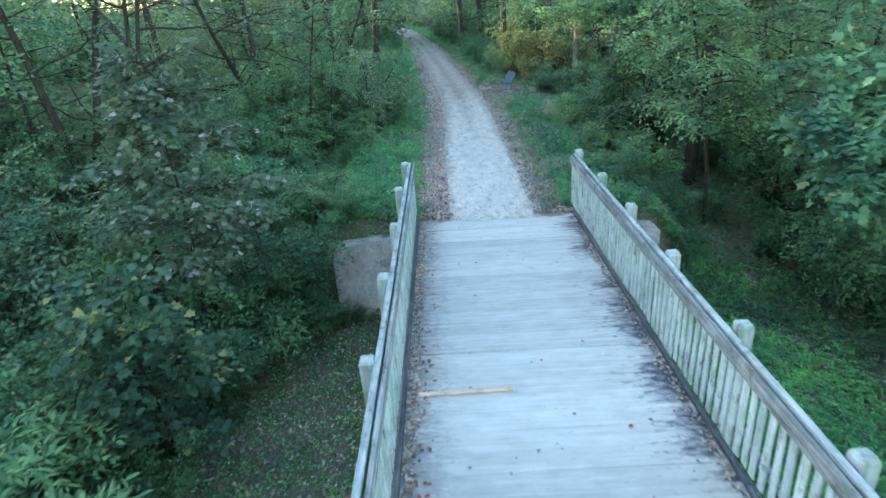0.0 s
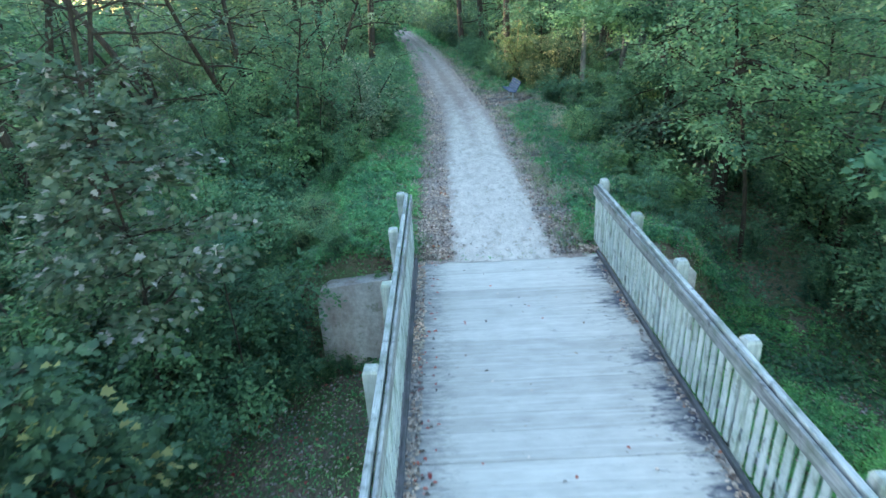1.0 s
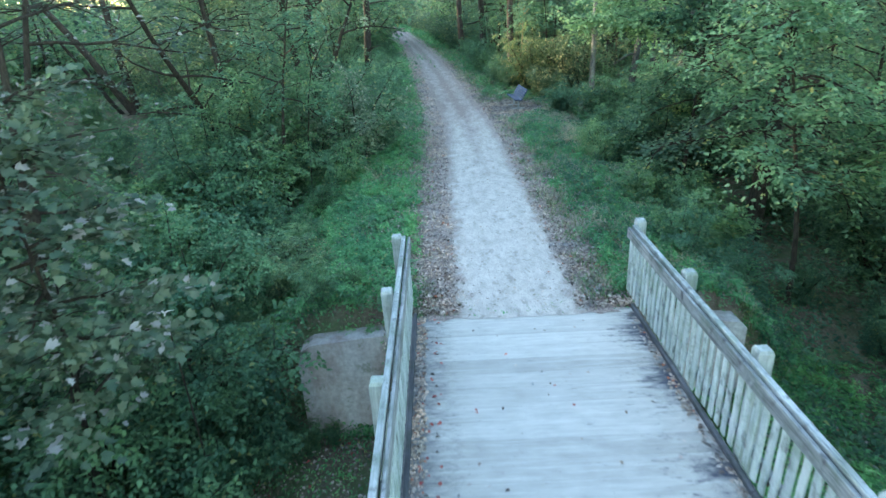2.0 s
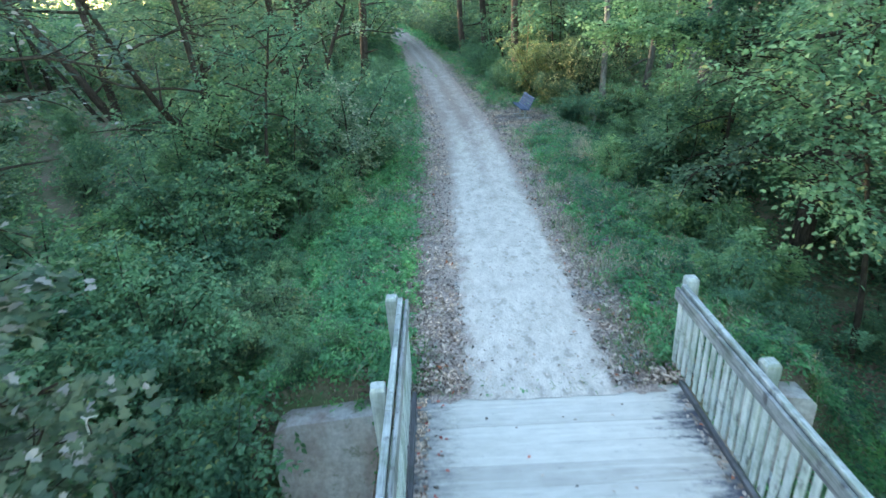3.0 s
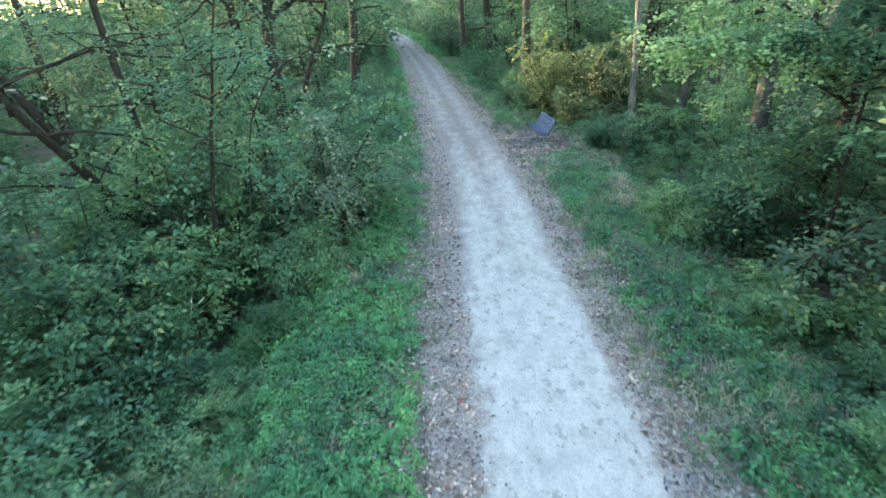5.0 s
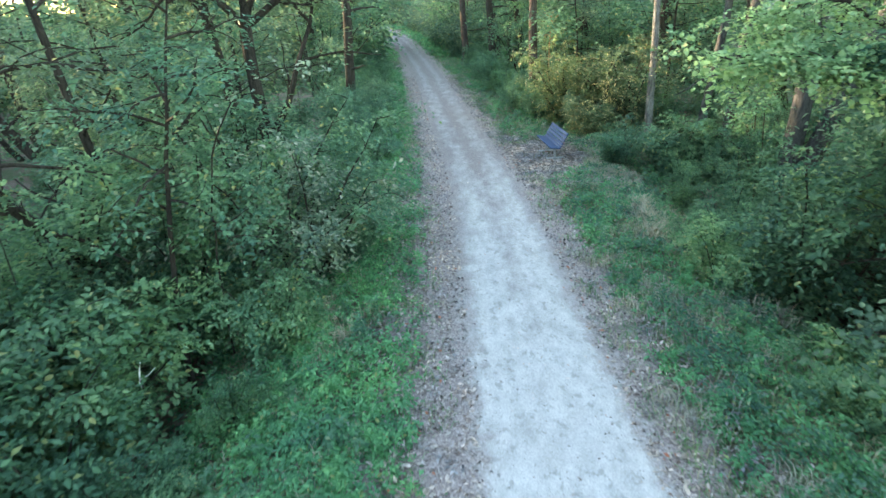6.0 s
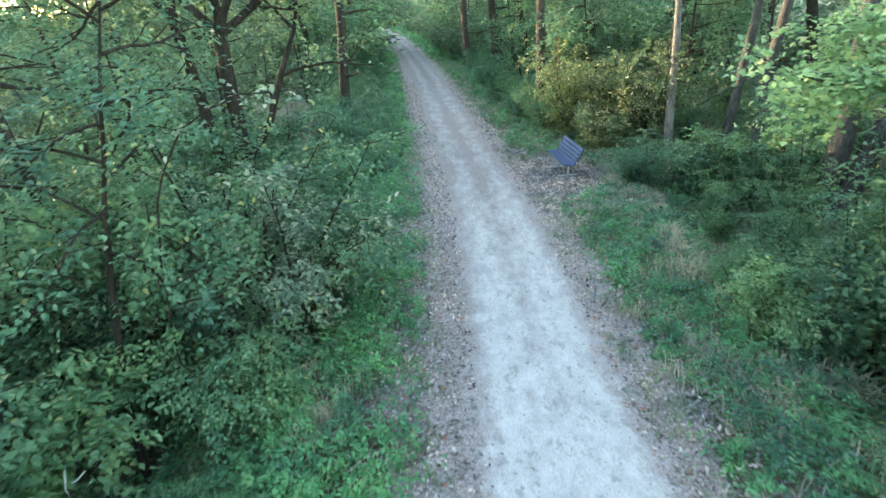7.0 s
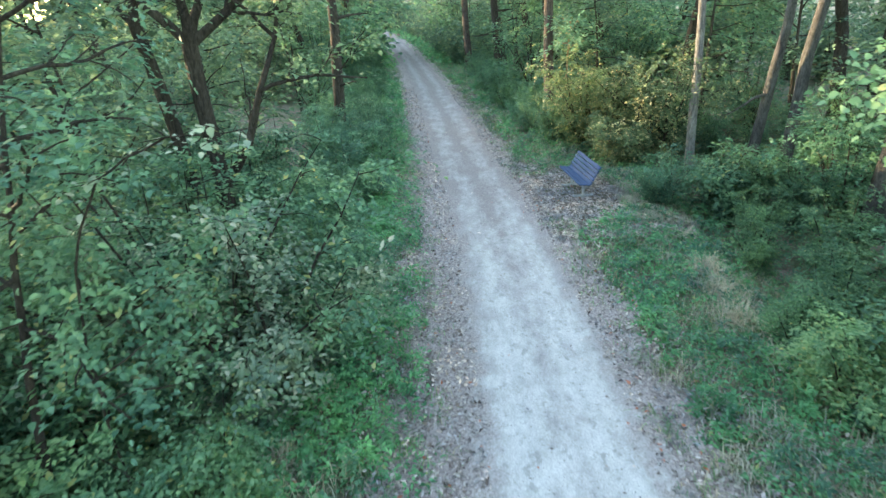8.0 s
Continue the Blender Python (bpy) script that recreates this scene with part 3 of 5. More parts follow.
def railing(x, side, seed):
    """One side's railing; side is the way outwards."""
    rng = random.Random(seed)
    root = tagged(new("railing"), "weathered grey picket railing with posts outside along the deck", "railing", "railings of the footbridge")
    root.matrix_basis = pose(x, 0, 0, 0, -1.4 if side < 0 else 0)
    pm = post_mesh()
    y, step = (11.81, 1.69) if side < 0 else (11.83, 1.655)
    while y > BACK_END:
        part("post", pm, root, "post with a chamfered head", pose(side * (0.165 if side > 0 else 0.15), y, rng.uniform(-0.025, 0.01) - (0.05 if side < 0 else 0), rng.uniform(-1, 1), rng.uniform(-1, 1), rng.uniform(-4, 4)))
        y -= step
    pk = [from_bm("picket", box_bm(0.020, w, 0.88, 0.004), PICKET) for w in (0.088, 0.096, 0.083)]
    y = 11.69
    while y > BACK_END:
        part("picket", rng.choice(pk), root, m=pose(side * 0.009 + rng.uniform(-0.0015, 0.0015), y, 0.56 + rng.uniform(-0.010, 0.006), rng.uniform(-1.2, 1.2), rng.uniform(-0.5, 0.5), 0))
        y -= 0.145 + rng.uniform(-0.008, 0.008)
    lo = BACK_END
    while lo < 11.7:
        hi = min(lo + 4.95, 11.78)
        l2, c = hi - lo - 0.008, (hi + lo) / 2
        part("face_board", from_bm("face_board", box_bm(0.036, l2, 0.145, 0.006), RAIL), root, "dark weathered board along the picket tops", pose(side * -0.021, c, 1.0 + rng.uniform(-0.004, 0.004), 0, side * 1.5))
        part("top_rail", from_bm("top_rail", box_bm(0.058, l2, 0.10, 0.006), CAP), root, "paler outer top rail", pose(side * 0.052, c, 1.045 + rng.uniform(-0.004, 0.004)))
        part("bottom_rail", from_bm("bottom_rail", box_bm(0.045, l2, 0.09, 0.006), CAP), root, m=pose(side * 0.053, c, 0.30))
        lo = hi
    return root


footbridge()
railing(RAIL_L, -1, 3)
railing(RAIL_R, 1, 4)

lath = tagged(new("wooden_lath", from_bm("wooden_lath", box_bm(1.04, 0.072, 0.018, 0.003), FRESH)), "pale fresh wooden lath lying across the deck", "lath")
lath.matrix_basis = pose(-1.07, 5.94, 0.012, 0, 0, 1.6)


def abutment(y, face):
    """Concrete wall under the bridge end with wing ends whose top slopes down outwards."""
    bm = bmesh.new()
    prof = [(-3.56, -0.86), (-3.50, -0.62), (-3.34, -0.52), (-2.6, -0.44), (-1.9, -0.37), (-1.9, -0.52), (1.5, -0.52), (1.5, -0.30), (3.0, -0.46), (3.1, -0.56)]
    for yy in (0.0, 0.45):
        top = [bm.verts.new((x, yy * face, z)) for x, z in prof]
        bot = [bm.verts.new((x, yy * face, -3.2)) for x, z in prof]
        for i in range(len(prof) - 1):
            bm.faces.new((top[i], top[i + 1], bot[i + 1], bot[i]))
        if yy == 0.0:
            first = (top, bot)
    for i in range(len(prof) - 1):
        bm.faces.new((first[0][i], first[0][i + 1], top[i + 1], top[i]))
        bm.faces.new((first[1][i], first[1][i + 1], bot[i + 1], bot[i]))
    for i in (0, -1):
        bm.faces.new((first[0][i], top[i], bot[i], first[1][i]))
    ob = new("abutment", from_bm("abutment", bm, CONCRETE))
    ob.matrix_basis = pose(0, y, 0)
    return tagged(ob, "old stained concrete abutment wall under the bridge end", "abutment", kind="structure")


abutment(11.62, 1)
abutment(-10.15, -1)


# ---- bench ----
def bench():
    root = tagged(new("bench"), "dark blue slatted bench on galvanised legs beside the trail", "bench")
    slat = from_bm("slat", box_bm(0.085, 1.82, 0.034, 0.006), SLAT)
    for i in range(3):
        part("slat", slat, root, m=pose(-0.19 + 0.098 * i, 0, 0.46 - 0.012 * i, 0, 8, 0))
    for i in range(5):
        part("slat", slat, root, m=pose(0.075 + 0.050 * i, 0, 0.47 + 0.085 * i, 0, -59, 0))
    for y in (-0.5, 0.5):
        leg = part("leg", from_bm("leg", box_bm(0.06, 0.06, 0.42, 0.004, at=(0.0, 0, 0.21)), STEEL), root, "galvanised steel leg", pose(0, y, 0))
        part("bracket", from_bm("bracket", box_bm(0.34, 0.05, 0.03, 0.003, at=(-0.06, 0, 0.415), turn=Matrix.Rotation(radians(8), 4, "Y")), STEEL), leg)
        part("foot_bar", from_bm("foot_bar", box_bm(0.52, 0.08, 0.035, 0.003, at=(0.0, 0, 0.075)), STEEL), leg)
        part("back_strut", from_bm("back_strut", box_bm(0.035, 0.05, 0.50, 0.004, at=(0.205, 0, 0.62), turn=Matrix.Rotation(radians(30), 4, "Y")), STEEL), leg)
    return root


bench().matrix_basis = pose(1.74, 27.45, float(height_at(1.74, 27.45)), 0, 0, 4.4) @ Matrix.Diagonal((0.9, 0.86, 0.94, 1))


# ---- plants: templates ----
def put(ob, x, y, yaw=0.0, s=1.0, sz=None, sink=0.03, tilt=(0, 0)):
    """Pose on the ground at x, y."""
    return pose(x, y, float(height_at(x, y)) - sink, tilt[0], tilt[1], yaw) @ Matrix.Diagonal((s, s, sz or s, 1))


def spread_out(tmpl, spots, group):
    """Put a template at the first spot and copies at the others."""
    tagged(tmpl, group=group)
    for i, (x, y, yaw, s) in enumerate(spots):
        m = put(tmpl, x, y, yaw, s)
        if i == 0:
            first = m
        else:
            copy_thing(tmpl, m)
    tmpl.matrix_basis = first


def spreading_tree(seed):
    """Two upright stems close together that fan out into crooked limbs at head height and above, thinly leaved."""
    r = np.random.default_rng(seed)
    paths, twigs = [], []

    def limb(p, d, ln, r0, depth):
        n = 7 if depth < 2 else 4
        pts = bend(r, p, d, ln, n, 0.16 if depth else 0.10, 0.03)
        paths.append(taper(pts, r0, r0 * 0.35 if depth < 2 else 0.006))
        if depth > 0:
            twigs.extend(pts[n // 2:])
        if depth < 3:
            for k in range((3, 4, 3)[depth]):
                q = pts[2 + (k * 2 + int(r.integers(0, 2))) % (n - 2)]
                d2 = np.array(d) / np.linalg.norm(d) + r.normal(size=3) * np.array([0.75, 0.75, 0.45])
                limb(q, d2, ln * r.uniform(0.35, 0.6), r0 * 0.42, depth + 1)

    for x0, y0, rad, top, fan in ((0.0, 0.0, 0.15, 4.3, ((-0.75, 0.1, 1.0), (0.15, -0.3, 1.2), (0.8, 0.2, 1.0), (0.3, 0.5, 1.3))),
                                  (-0.55, 0.5, 0.12, 4.7, ((-0.7, -0.2, 1.0), (-0.1, 0.4, 1.2), (0.35, 0.1, 1.4)))):
        pts = bend(r, (x0, y0, -0.4), (0.02, 0, 1), top + 0.4, 9, 0.035)
        stem = taper(pts, rad * 1.1, rad * 0.85)
        stem[0] = (stem[0][0], rad * 1.7)
        paths.append(stem)
        for d in fan:
            limb(pts[-1] - np.array([0, 0, 0.05]), d, r.uniform(2.4, 3.4), rad * 0.55, 0)
    # a crooked limb from low on the trunk
    limb(np.array([0.05, 0.0, 1.9]), (0.95, 0.0, 1.15), 3.2, 0.085, 0)
    root = tagged(new("spreading_tree"), "dark tree with twin stems and crooked spreading limbs", "tree")
    part("trunk", mesh_of("trunk", *tubes(paths, 9), BARK, smooth=True), root)
    pos, axis, nrm = sprays(r, twigs, 5, 0.35, 0.5)
    part("crown", mesh_of("crown", *leaves(r, pos, 0.10, 0.6, 0.6, axis, True, nrm=nrm), GREEN), root)
    return root


# ---- trees with places of their own ----
def hero(ob, x, y, yaw=0.0, s=1.0, sink=0.0):
    ob.matrix_basis = put(ob, x, y, yaw, s, None, sink)
    return ob


hero(tree("sapling", 11, 5.6, 2.2, 1.25, 0.045, BARK, PALE, "slim sapling with greyish fading lobed leaves in the stream cutting", per=9, size=0.11, limbs=26, radius=0.30, fine="lobed", ratio=0.95, lean=(0.06, 0)), -5.45, 9.3)
hero(tree("vine_shrub", 101, 3.3, 0.8, 0.9, 0.03, BARK, VINE, "tangle of broad-leaved vine in the stream cutting", per=6, size=0.115, limbs=18, radius=0.24, fine="lobed", ratio=0.95), -5.2, 7.2)
hero(tree("young_tree", 102, 6.4, 2.9, 1.7, 0.05, BARK, TEAL, "slender young tree with small fading leaves beside the trail", per=9, size=0.075, limbs=20, radius=0.28, fine=True), -5.15, 18.3)
hero(tree("overhanging_tree", 12, 8.5, 2.0, 2.9, 0.19, BARK, GREEN, "green tree overhanging the trail on the bank", per=18, size=0.10, limbs=30, radius=0.36, fine=True, droop=0.3, lean=(0.06, 0)), 5.4, 16.1, 0)
hero(tree("young_tree", 27, 5.6, 1.9, 1.5, 0.05, BARK, BRIGHT, "young tree with low hanging green leaves on the bank", per=19, size=0.08, limbs=20, radius=0.34, fine=True, droop=0.15, aims=[(-1.5, 0.4, 4.4), (-0.9, -0.4, 4.8), (-1.0, -0.9, 2.6), (-1.8, 1.0, 4.1)]), 4.7, 13.3)
hero(tree("young_tree", 28, 5.4, 1.7, 1.5, 0.05, BARK, DEEP, "young dark green tree on the bank", per=15, size=0.095, limbs=20, radius=0.34, fine=True, droop=0.15), 4.5, 18.0, 140)
hero(tree("young_tree", 29, 6.0, 2.2, 1.7, 0.06, BARK, DEEP, "young dark green tree in the wood's edge", per=13, size=0.11, limbs=18, radius=0.36, droop=0.1), 6.6, 13.2, 75)
hero(tree("bright_tree", 13, 10.0, 5.4, 3.0, 0.12, BARK, LIME, "tree with broad yellow-green leaves over the trail", per=13, size=0.062, limbs=14, radius=0.42, fine=True, ratio=0.85, aims=[(-3.05, -1.2, 4.45), (-2.5, -1.1, 4.5), (-1.9, -1.3, 4.4), (-2.3, -0.7, 4.9), (-0.3, 0.3, 2.3)], aim_per=34), 5.0, 19.4)
hero(tree("maple", 14, 8.0, 3.8, 2.2, 0.10, BARK, TEAL, "dark maple with large blue-green leaves on the cutting slope", per=9, size=0.15, limbs=14, radius=0.36, fine="lobed", ratio=0.95, aims=[(-2.6, -0.9, 5.0), (-2.6, -1.5, 4.5), (-2.0, -0.4, 5.3), (-2.2, -1.2, 4.1)], aim_per=17), 7.0, 9.7, 0.0, 1.0, 0.45)
hero(tree("twin_trunk_tree", 15, 15.0, 7.0, 3.6, 0.28, BARK_MID, GREEN, "large dark tree with two trunks", per=11, size=0.18, fork=2, limbs=18, fans=((0.02, 0.02), (0.24, -0.04))), 7.3, 25.3, 0)
hero(tree("slim_tree", 16, 13.0, 7.0, 2.4, 0.12, BARK_GREY, GREEN, "slim grey-barked tree behind the bench", per=11, size=0.18, bare=3), 5.2, 29.5)
hero(tree("slim_tree", 17, 14.0, 7.5, 2.4, 0.13, BARK_MID, GREEN, "slim leaning tree in the wood", per=11, size=0.18, lean=(0.10, 0), bare=2), 6.6, 29.3)
hero(tree("leaning_tree", 18, 15.0, 7.5, 3.0, 0.15, BARK_MID, GREEN, "stout grey tree leaning away from the trail", per=11, size=0.18, lean=(0.14, 0)), 7.3, 29.0)
hero(tree("split_tree", 19, 15.0, 4.2, 3.0, 0.17, BARK_RED, BRIGHT, "brown tree with a split trunk beside the trail", per=13, size=0.18, droop=0.1), 2.45, 34.6)
hero(tree("torn_stem", 24, 3.6, 2.6, 0.8, 0.07, TORN, BRIGHT, "torn pale stem beside the split tree", per=6, size=0.15, limbs=5), 2.82, 34.5)
hero(spreading_tree(20), -5.25, 24.3)
hero(tree("slim_tree", 21, 14.0, 6.5, 2.6, 0.18, BARK, GREEN, "straight dark tree near the trail edge", per=11, size=0.18, bare=3), -4.6, 33.5)
hero(tree("wood_tree", 22, 15.0, 5.0, 3.2, 0.22, BARK, GREEN, "dark woodland tree beside the trail", per=11, size=0.2, bare=2), 2.2, 48.0)
hero(tree("wood_tree", 23, 16.0, 5.5, 3.2, 0.22, BARK_RED, BRIGHT, "brown woodland tree beside the trail", per=11, size=0.2), 0.8, 54.0)
hero(tree("forked_tree", 25, 11.0, 3.6, 3.0, 0.14, BARK, PALE, "dark forked tree with bare lower limbs", per=9, size=0.10, fork=2, bare=6, limbs=18, fine=True, radius=0.4), -9.9, 14.6)
hero(tree("forked_tree", 26, 12.0, 5.0, 3.2, 0.2, BARK_RED, BRIGHT, "brown forked tree in the wood", per=9, size=0.16, fork=2, bare=2), -14.5, 30.5)

hero(tree("leaning_tree", 113, 7.0, 4.6, 1.6, 0.095, BARK, GREEN, "dark slim tree leaning far over in the glade", per=7, size=0.13, lean=(-0.72, -0.1), limbs=8), -14.7, 30.3)
hero(tree("forked_tree", 91, 9.5, 5.2, 2.6, 0.10, BARK, PALE, "dark forked tree with bare limbs on the cutting slope", per=9, size=0.085, fork=2, bare=4, limbs=18, fine=True, radius=0.4), -7.5, 11.9)
hero(tree("forked_tree", 92, 10.0, 5.0, 3.0, 0.12, BARK, GREEN, "dark forked tree with bare curved limbs behind the bushes", per=9, size=0.09, fork=2, bare=9, limbs=18, fine=True, radius=0.4), -6.9, 21.2, 60)

# ---- shrubs with places of their own ----
hero(shrub("ivy_thicket", 31, 2.1, 1.7, IVY, BARK, "dense dark small-leaved thicket against the abutment", stems=16, per=26, size=0.075, radius=0.22), -4.75, 11.3)
hero(shrub("ivy_thicket", 32, 2.3, 1.6, IVY, BARK, "dense dark small-leaved thicket in the cutting", stems=15, per=22, size=0.08, radius=0.24), -5.6, 9.9)
hero(shrub("ivy_thicket", 110, 1.7, 1.1, IVY, BARK, "dense dark small-leaved thicket beside the abutment", stems=14, per=26, size=0.07, radius=0.2), -4.55, 10.6, 0.0, 0.8)
# sunlit patch of the olive bush, its sunlight held in the leaf colour
hero(shrub("yellow_bush", 33, 2.5, 0.8, SUNLIT_YELLOW, BARK, "sunlit yellow bush beside the bench, sunlight put into its leaf colour", stems=6, per=9, size=0.075, radius=0.18, fine=False, low=0.9), 3.75, 30.2, 0.0, 0.78)
hero(shrub("olive_bush", 111, 1.5, 0.8, OLIVE, BARK, "low olive bush in front of the yellow one", stems=12, per=14, size=0.075, radius=0.2, fine=False), 3.3, 29.75)
hero(shrub("olive_bush", 112, 2.7, 1.0, OLIVE, BARK, "upright olive bush beside the yellow one", stems=12, per=14, size=0.08, radius=0.22, fine=False), 3.0, 31.9)
hero(shrub("olive_bush", 39, 2.6, 1.6, OLIVE, BARK, "olive and yellowing bush beside the bench", stems=15, per=16, size=0.085, radius=0.24, fine=False), 4.0, 31.6)
hero(shrub("sumac", 34, 3.0, 1.6, BRIGHT, BARK_RED, "bright green shrub with long leaflets beside the bridge", stems=9, per=18, size=0.17, radius=0.3, ratio=0.28), -6.15, 5.4, 0.0, 0.85)
hero(shrub("round_bush", 35, 2.1, 1.1, BRIGHT, BARK, "rounded light green bush on the bank", stems=12, per=18, size=0.08, radius=0.2), -6.2, 17.3, 0.0, 1.1)
hero(shrub("sumac", 103, 2.3, 1.0, LIMEGREEN, BARK_RED, "light green shrub with long drooping leaflets on the bank", stems=6, per=18, size=0.15, radius=0.3, ratio=0.3), -6.7, 15.5)
hero(shrub("leafy_bush", 104, 1.35, 0.8, LIMEGREEN, BARK, "fresh light green bush at the foot of the bank", stems=10, per=18, size=0.085, radius=0.17), 3.75, 16.2)
hero(shrub("leafy_bush", 105, 1.1, 0.7, BRIGHT, BARK, "small fresh green bush beside the railing end", stems=9, per=18, size=0.08, radius=0.16), 3.3, 13.9)
hero(shrub("leafy_bush", 106, 1.7, 1.0, TEAL, BARK, "dark blue-green bush on the slope", stems=12, per=18, size=0.075, radius=0.2), 4.5, 20.6)
hero(shrub("leafy_bush", 107, 2.4, 1.2, DEEP, BARK, "dark green bush under the overhanging tree", stems=12, per=18, size=0.085, radius=0.22), 6.7, 14.0)
hero(shrub("leafy_bush", 108, 2.2, 1.2, TEAL, BARK, "dark green bush above the stream cutting", stems=12, per=18, size=0.09, radius=0.22), 7.3, 12.1)
hero(shrub("leafy_bush", 109, 1.7, 1.0, GREEN, BARK, "green bush on the bank beside the stones", stems=12, per=20, size=0.07, radius=0.18), -3.9, 13.3, 0.0, 0.6)
hero(shrub("round_bush", 36, 1.5, 1.0, DEEP, BARK, "dark blue-green bush near the bench", stems=12, per=16, size=0.10, radius=0.26, fine=False), 5.0, 26.6)
hero(shrub("tall_bush", 37, 4.1, 1.45, BRIGHT, BARK, "tall spreading bush beside the trail", stems=14, per=26, size=0.078, radius=0.27), -4.5, 20.3)
hero(shrub("leafy_bush", 45, 2.9, 1.15, SAGE, BARK, "tall pale sage-green bush beside the trail", stems=13, per=20, size=0.075, radius=0.25), -3.75, 20.2)
hero(shrub("leafy_bush", 46, 3.1, 1.3, BRIGHT, BARK, "tall green bush below the twin-stemmed tree", stems=12, per=20, size=0.08, radius=0.26), -4.9, 22.0)
hero(shrub("leafy_bush", 47, 3.5, 1.4, BRIGHT, BARK, "tall fresh green bush in the wood's edge", stems=13, per=18, size=0.085, radius=0.28), -6.9, 19.7)
hero(shrub("olive_bush", 38, 3.0, 1.7, OLIVE, BARK, "olive and yellowing bush behind the bench", stems=14, per=16, size=0.09, radius=0.26, fine=False), 4.9, 30.9)

def arching_cane(way, seed, label):
    """A thin cane that rises from the ground and arches over, with single bleached leaves along its upper half."""
    r = np.random.default_rng(seed)
    x0, y0, _ = way[0]
    g = float(height_at(x0, y0))
    pts = [np.array([x - x0, y - y0, z - g]) for x, y, z in way]
    fine = [a + (b - a) * k / 4 + r.normal(size=3) * 0.015 for a, b in zip(pts, pts[1:]) for k in range(4)] + [pts[-1]]
    root = tagged(new("arching_cane"), label, "shrub")
    root.matrix_basis = pose(x0, y0, g)
    paths = [taper(fine, 0.016, 0.004)]
    spots = []
    for p in fine[len(fine) // 2:]:
        for k in range(3):
            tw = bend(r, p, r.normal(size=3) * np.array([1, 1, 0.6]), 0.18, 2, 0.2)
            paths.append(taper(tw, 0.004, 0.002))
            spots += tw[1:]
    part("stem", mesh_of("stem", *tubes(paths, 5), BARK, smooth=True), root)
    pos, axis, nrm = sprays(r, spots[::2], 2, 0.06, 0.7)
    part("foliage", mesh_of("foliage", *leaves(r, pos, 0.062, 0.7, 0.5, axis, True, nrm=nrm), BLEACHED), root)
    return root


arching_cane([(-4.6, 18.7, -0.4), (-4.5, 18.6, 1.2), (-4.2, 18.4, 2.7), (-3.73, 18.2, 3.4), (-3.1, 18.0, 3.68), (-2.55, 17.8, 3.75)], 7, "thin arching cane with bleached leaves over the bushes")

# ---- shrubs of the wood's edge, in copies ----
kinds = [
    shrub("bush", 41, 2.2, 1.1, IVY, BARK, "green leafy bush of the wood's edge", True, stems=9, per=15, size=0.085, radius=0.24, fine=False),
    shrub("bush", 42, 2.6, 1.2, DEEP, BARK, "dark green bush of the wood's edge", True, stems=9, per=15, size=0.085, radius=0.24, fine=False),
    shrub("bush", 43, 2.0, 1.3, BRIGHT, BARK, "low fresh green bush of the wood's edge", True, stems=9, per=15, size=0.085, radius=0.24, fine=False),
    shrub("bush", 44, 2.8, 1.1, TEAL, BARK_RED, "upright blue-green bush of the wood's edge", True, stems=9, per=15, size=0.085, radius=0.24, fine=False),
]
far_kinds = [
    shrub("thicket", 51, 3.6, 1.9, GREEN, BARK, "green thicket in the wood", True, stems=11, per=12, size=0.125, radius=0.42, fine=False),
    shrub("thicket", 52, 4.2, 1.8, DEEP, BARK, "dark green thicket in the wood", True, stems=11, per=12, size=0.125, radius=0.42, fine=False),
    shrub("thicket", 53, 3.8, 2.0, GREEN, BARK_GREY, "leafy green thicket in the wood", True, stems=11, per=12, size=0.125, radius=0.45, fine=False),
    shrub("thicket", 54, 4.4, 2.3, GREEN, BARK, "green thicket deep in the wood", True, stems=10, per=4, size=0.30, radius=0.55, fine=False),
    shrub("thicket", 55, 4.8, 2.3, BRIGHT, BARK, "light green thicket deep in the wood", True, stems=10, per=4, size=0.30, radius=0.55, fine=False),
]
rng = random.Random(77)
near_spots, far_spots = [[] for k in kinds], [[] for k in far_kinds]


def in_glade(x, y):
    """The open, low-grown part of the wood beyond the cutting."""
    return 15.0 < y < 33.5 and -1.3 - 0.80 * (y - 5.5) < x < -1.3 - 0.50 * (y - 5.5)


def in_sun_gap(x, y, wide):
    """Two lanes in the wood along which the low sun comes in."""
    ax, ay = math.sin(SUN_AZ), math.cos(SUN_AZ)
    for px, py, far in ((3.75, 30.2, 75.0), (-15.0, 31.0, 22.0)):
        along, across = (x - px) * ax + (y - py) * ay, (x - px) * ay - (y - py) * ax
        if 1.0 < along < far and abs(across) < wide:
            return True
    return False


def taken(x, y):
    """Places kept free: the cutting's open grass, the bench's clearing."""
    if 3.2 < y < 11.5 and -4.2 < x < 6.6:
        return True
    if in_glade(x, y) or (x + 5.25) ** 2 + (y - 16.9) ** 2 < 1.0:
        return True
    if (x - 2.0) ** 2 + (y - 28.6) ** 2 < 4.0:
        return True
    if (x - 3.6) ** 2 + (y - 29.6) ** 2 < 5.5 or (4.0 < x < 9.0 and 26.2 < y < 31.5):
        return True
    if 2.4 < x < 6.4 and 11.0 < y < 18.4:
        return True
    if 2.6 < x < 9.5 and 21.0 < y < 26.0:
        return True
    return y < 4 and abs(x) < 6.5


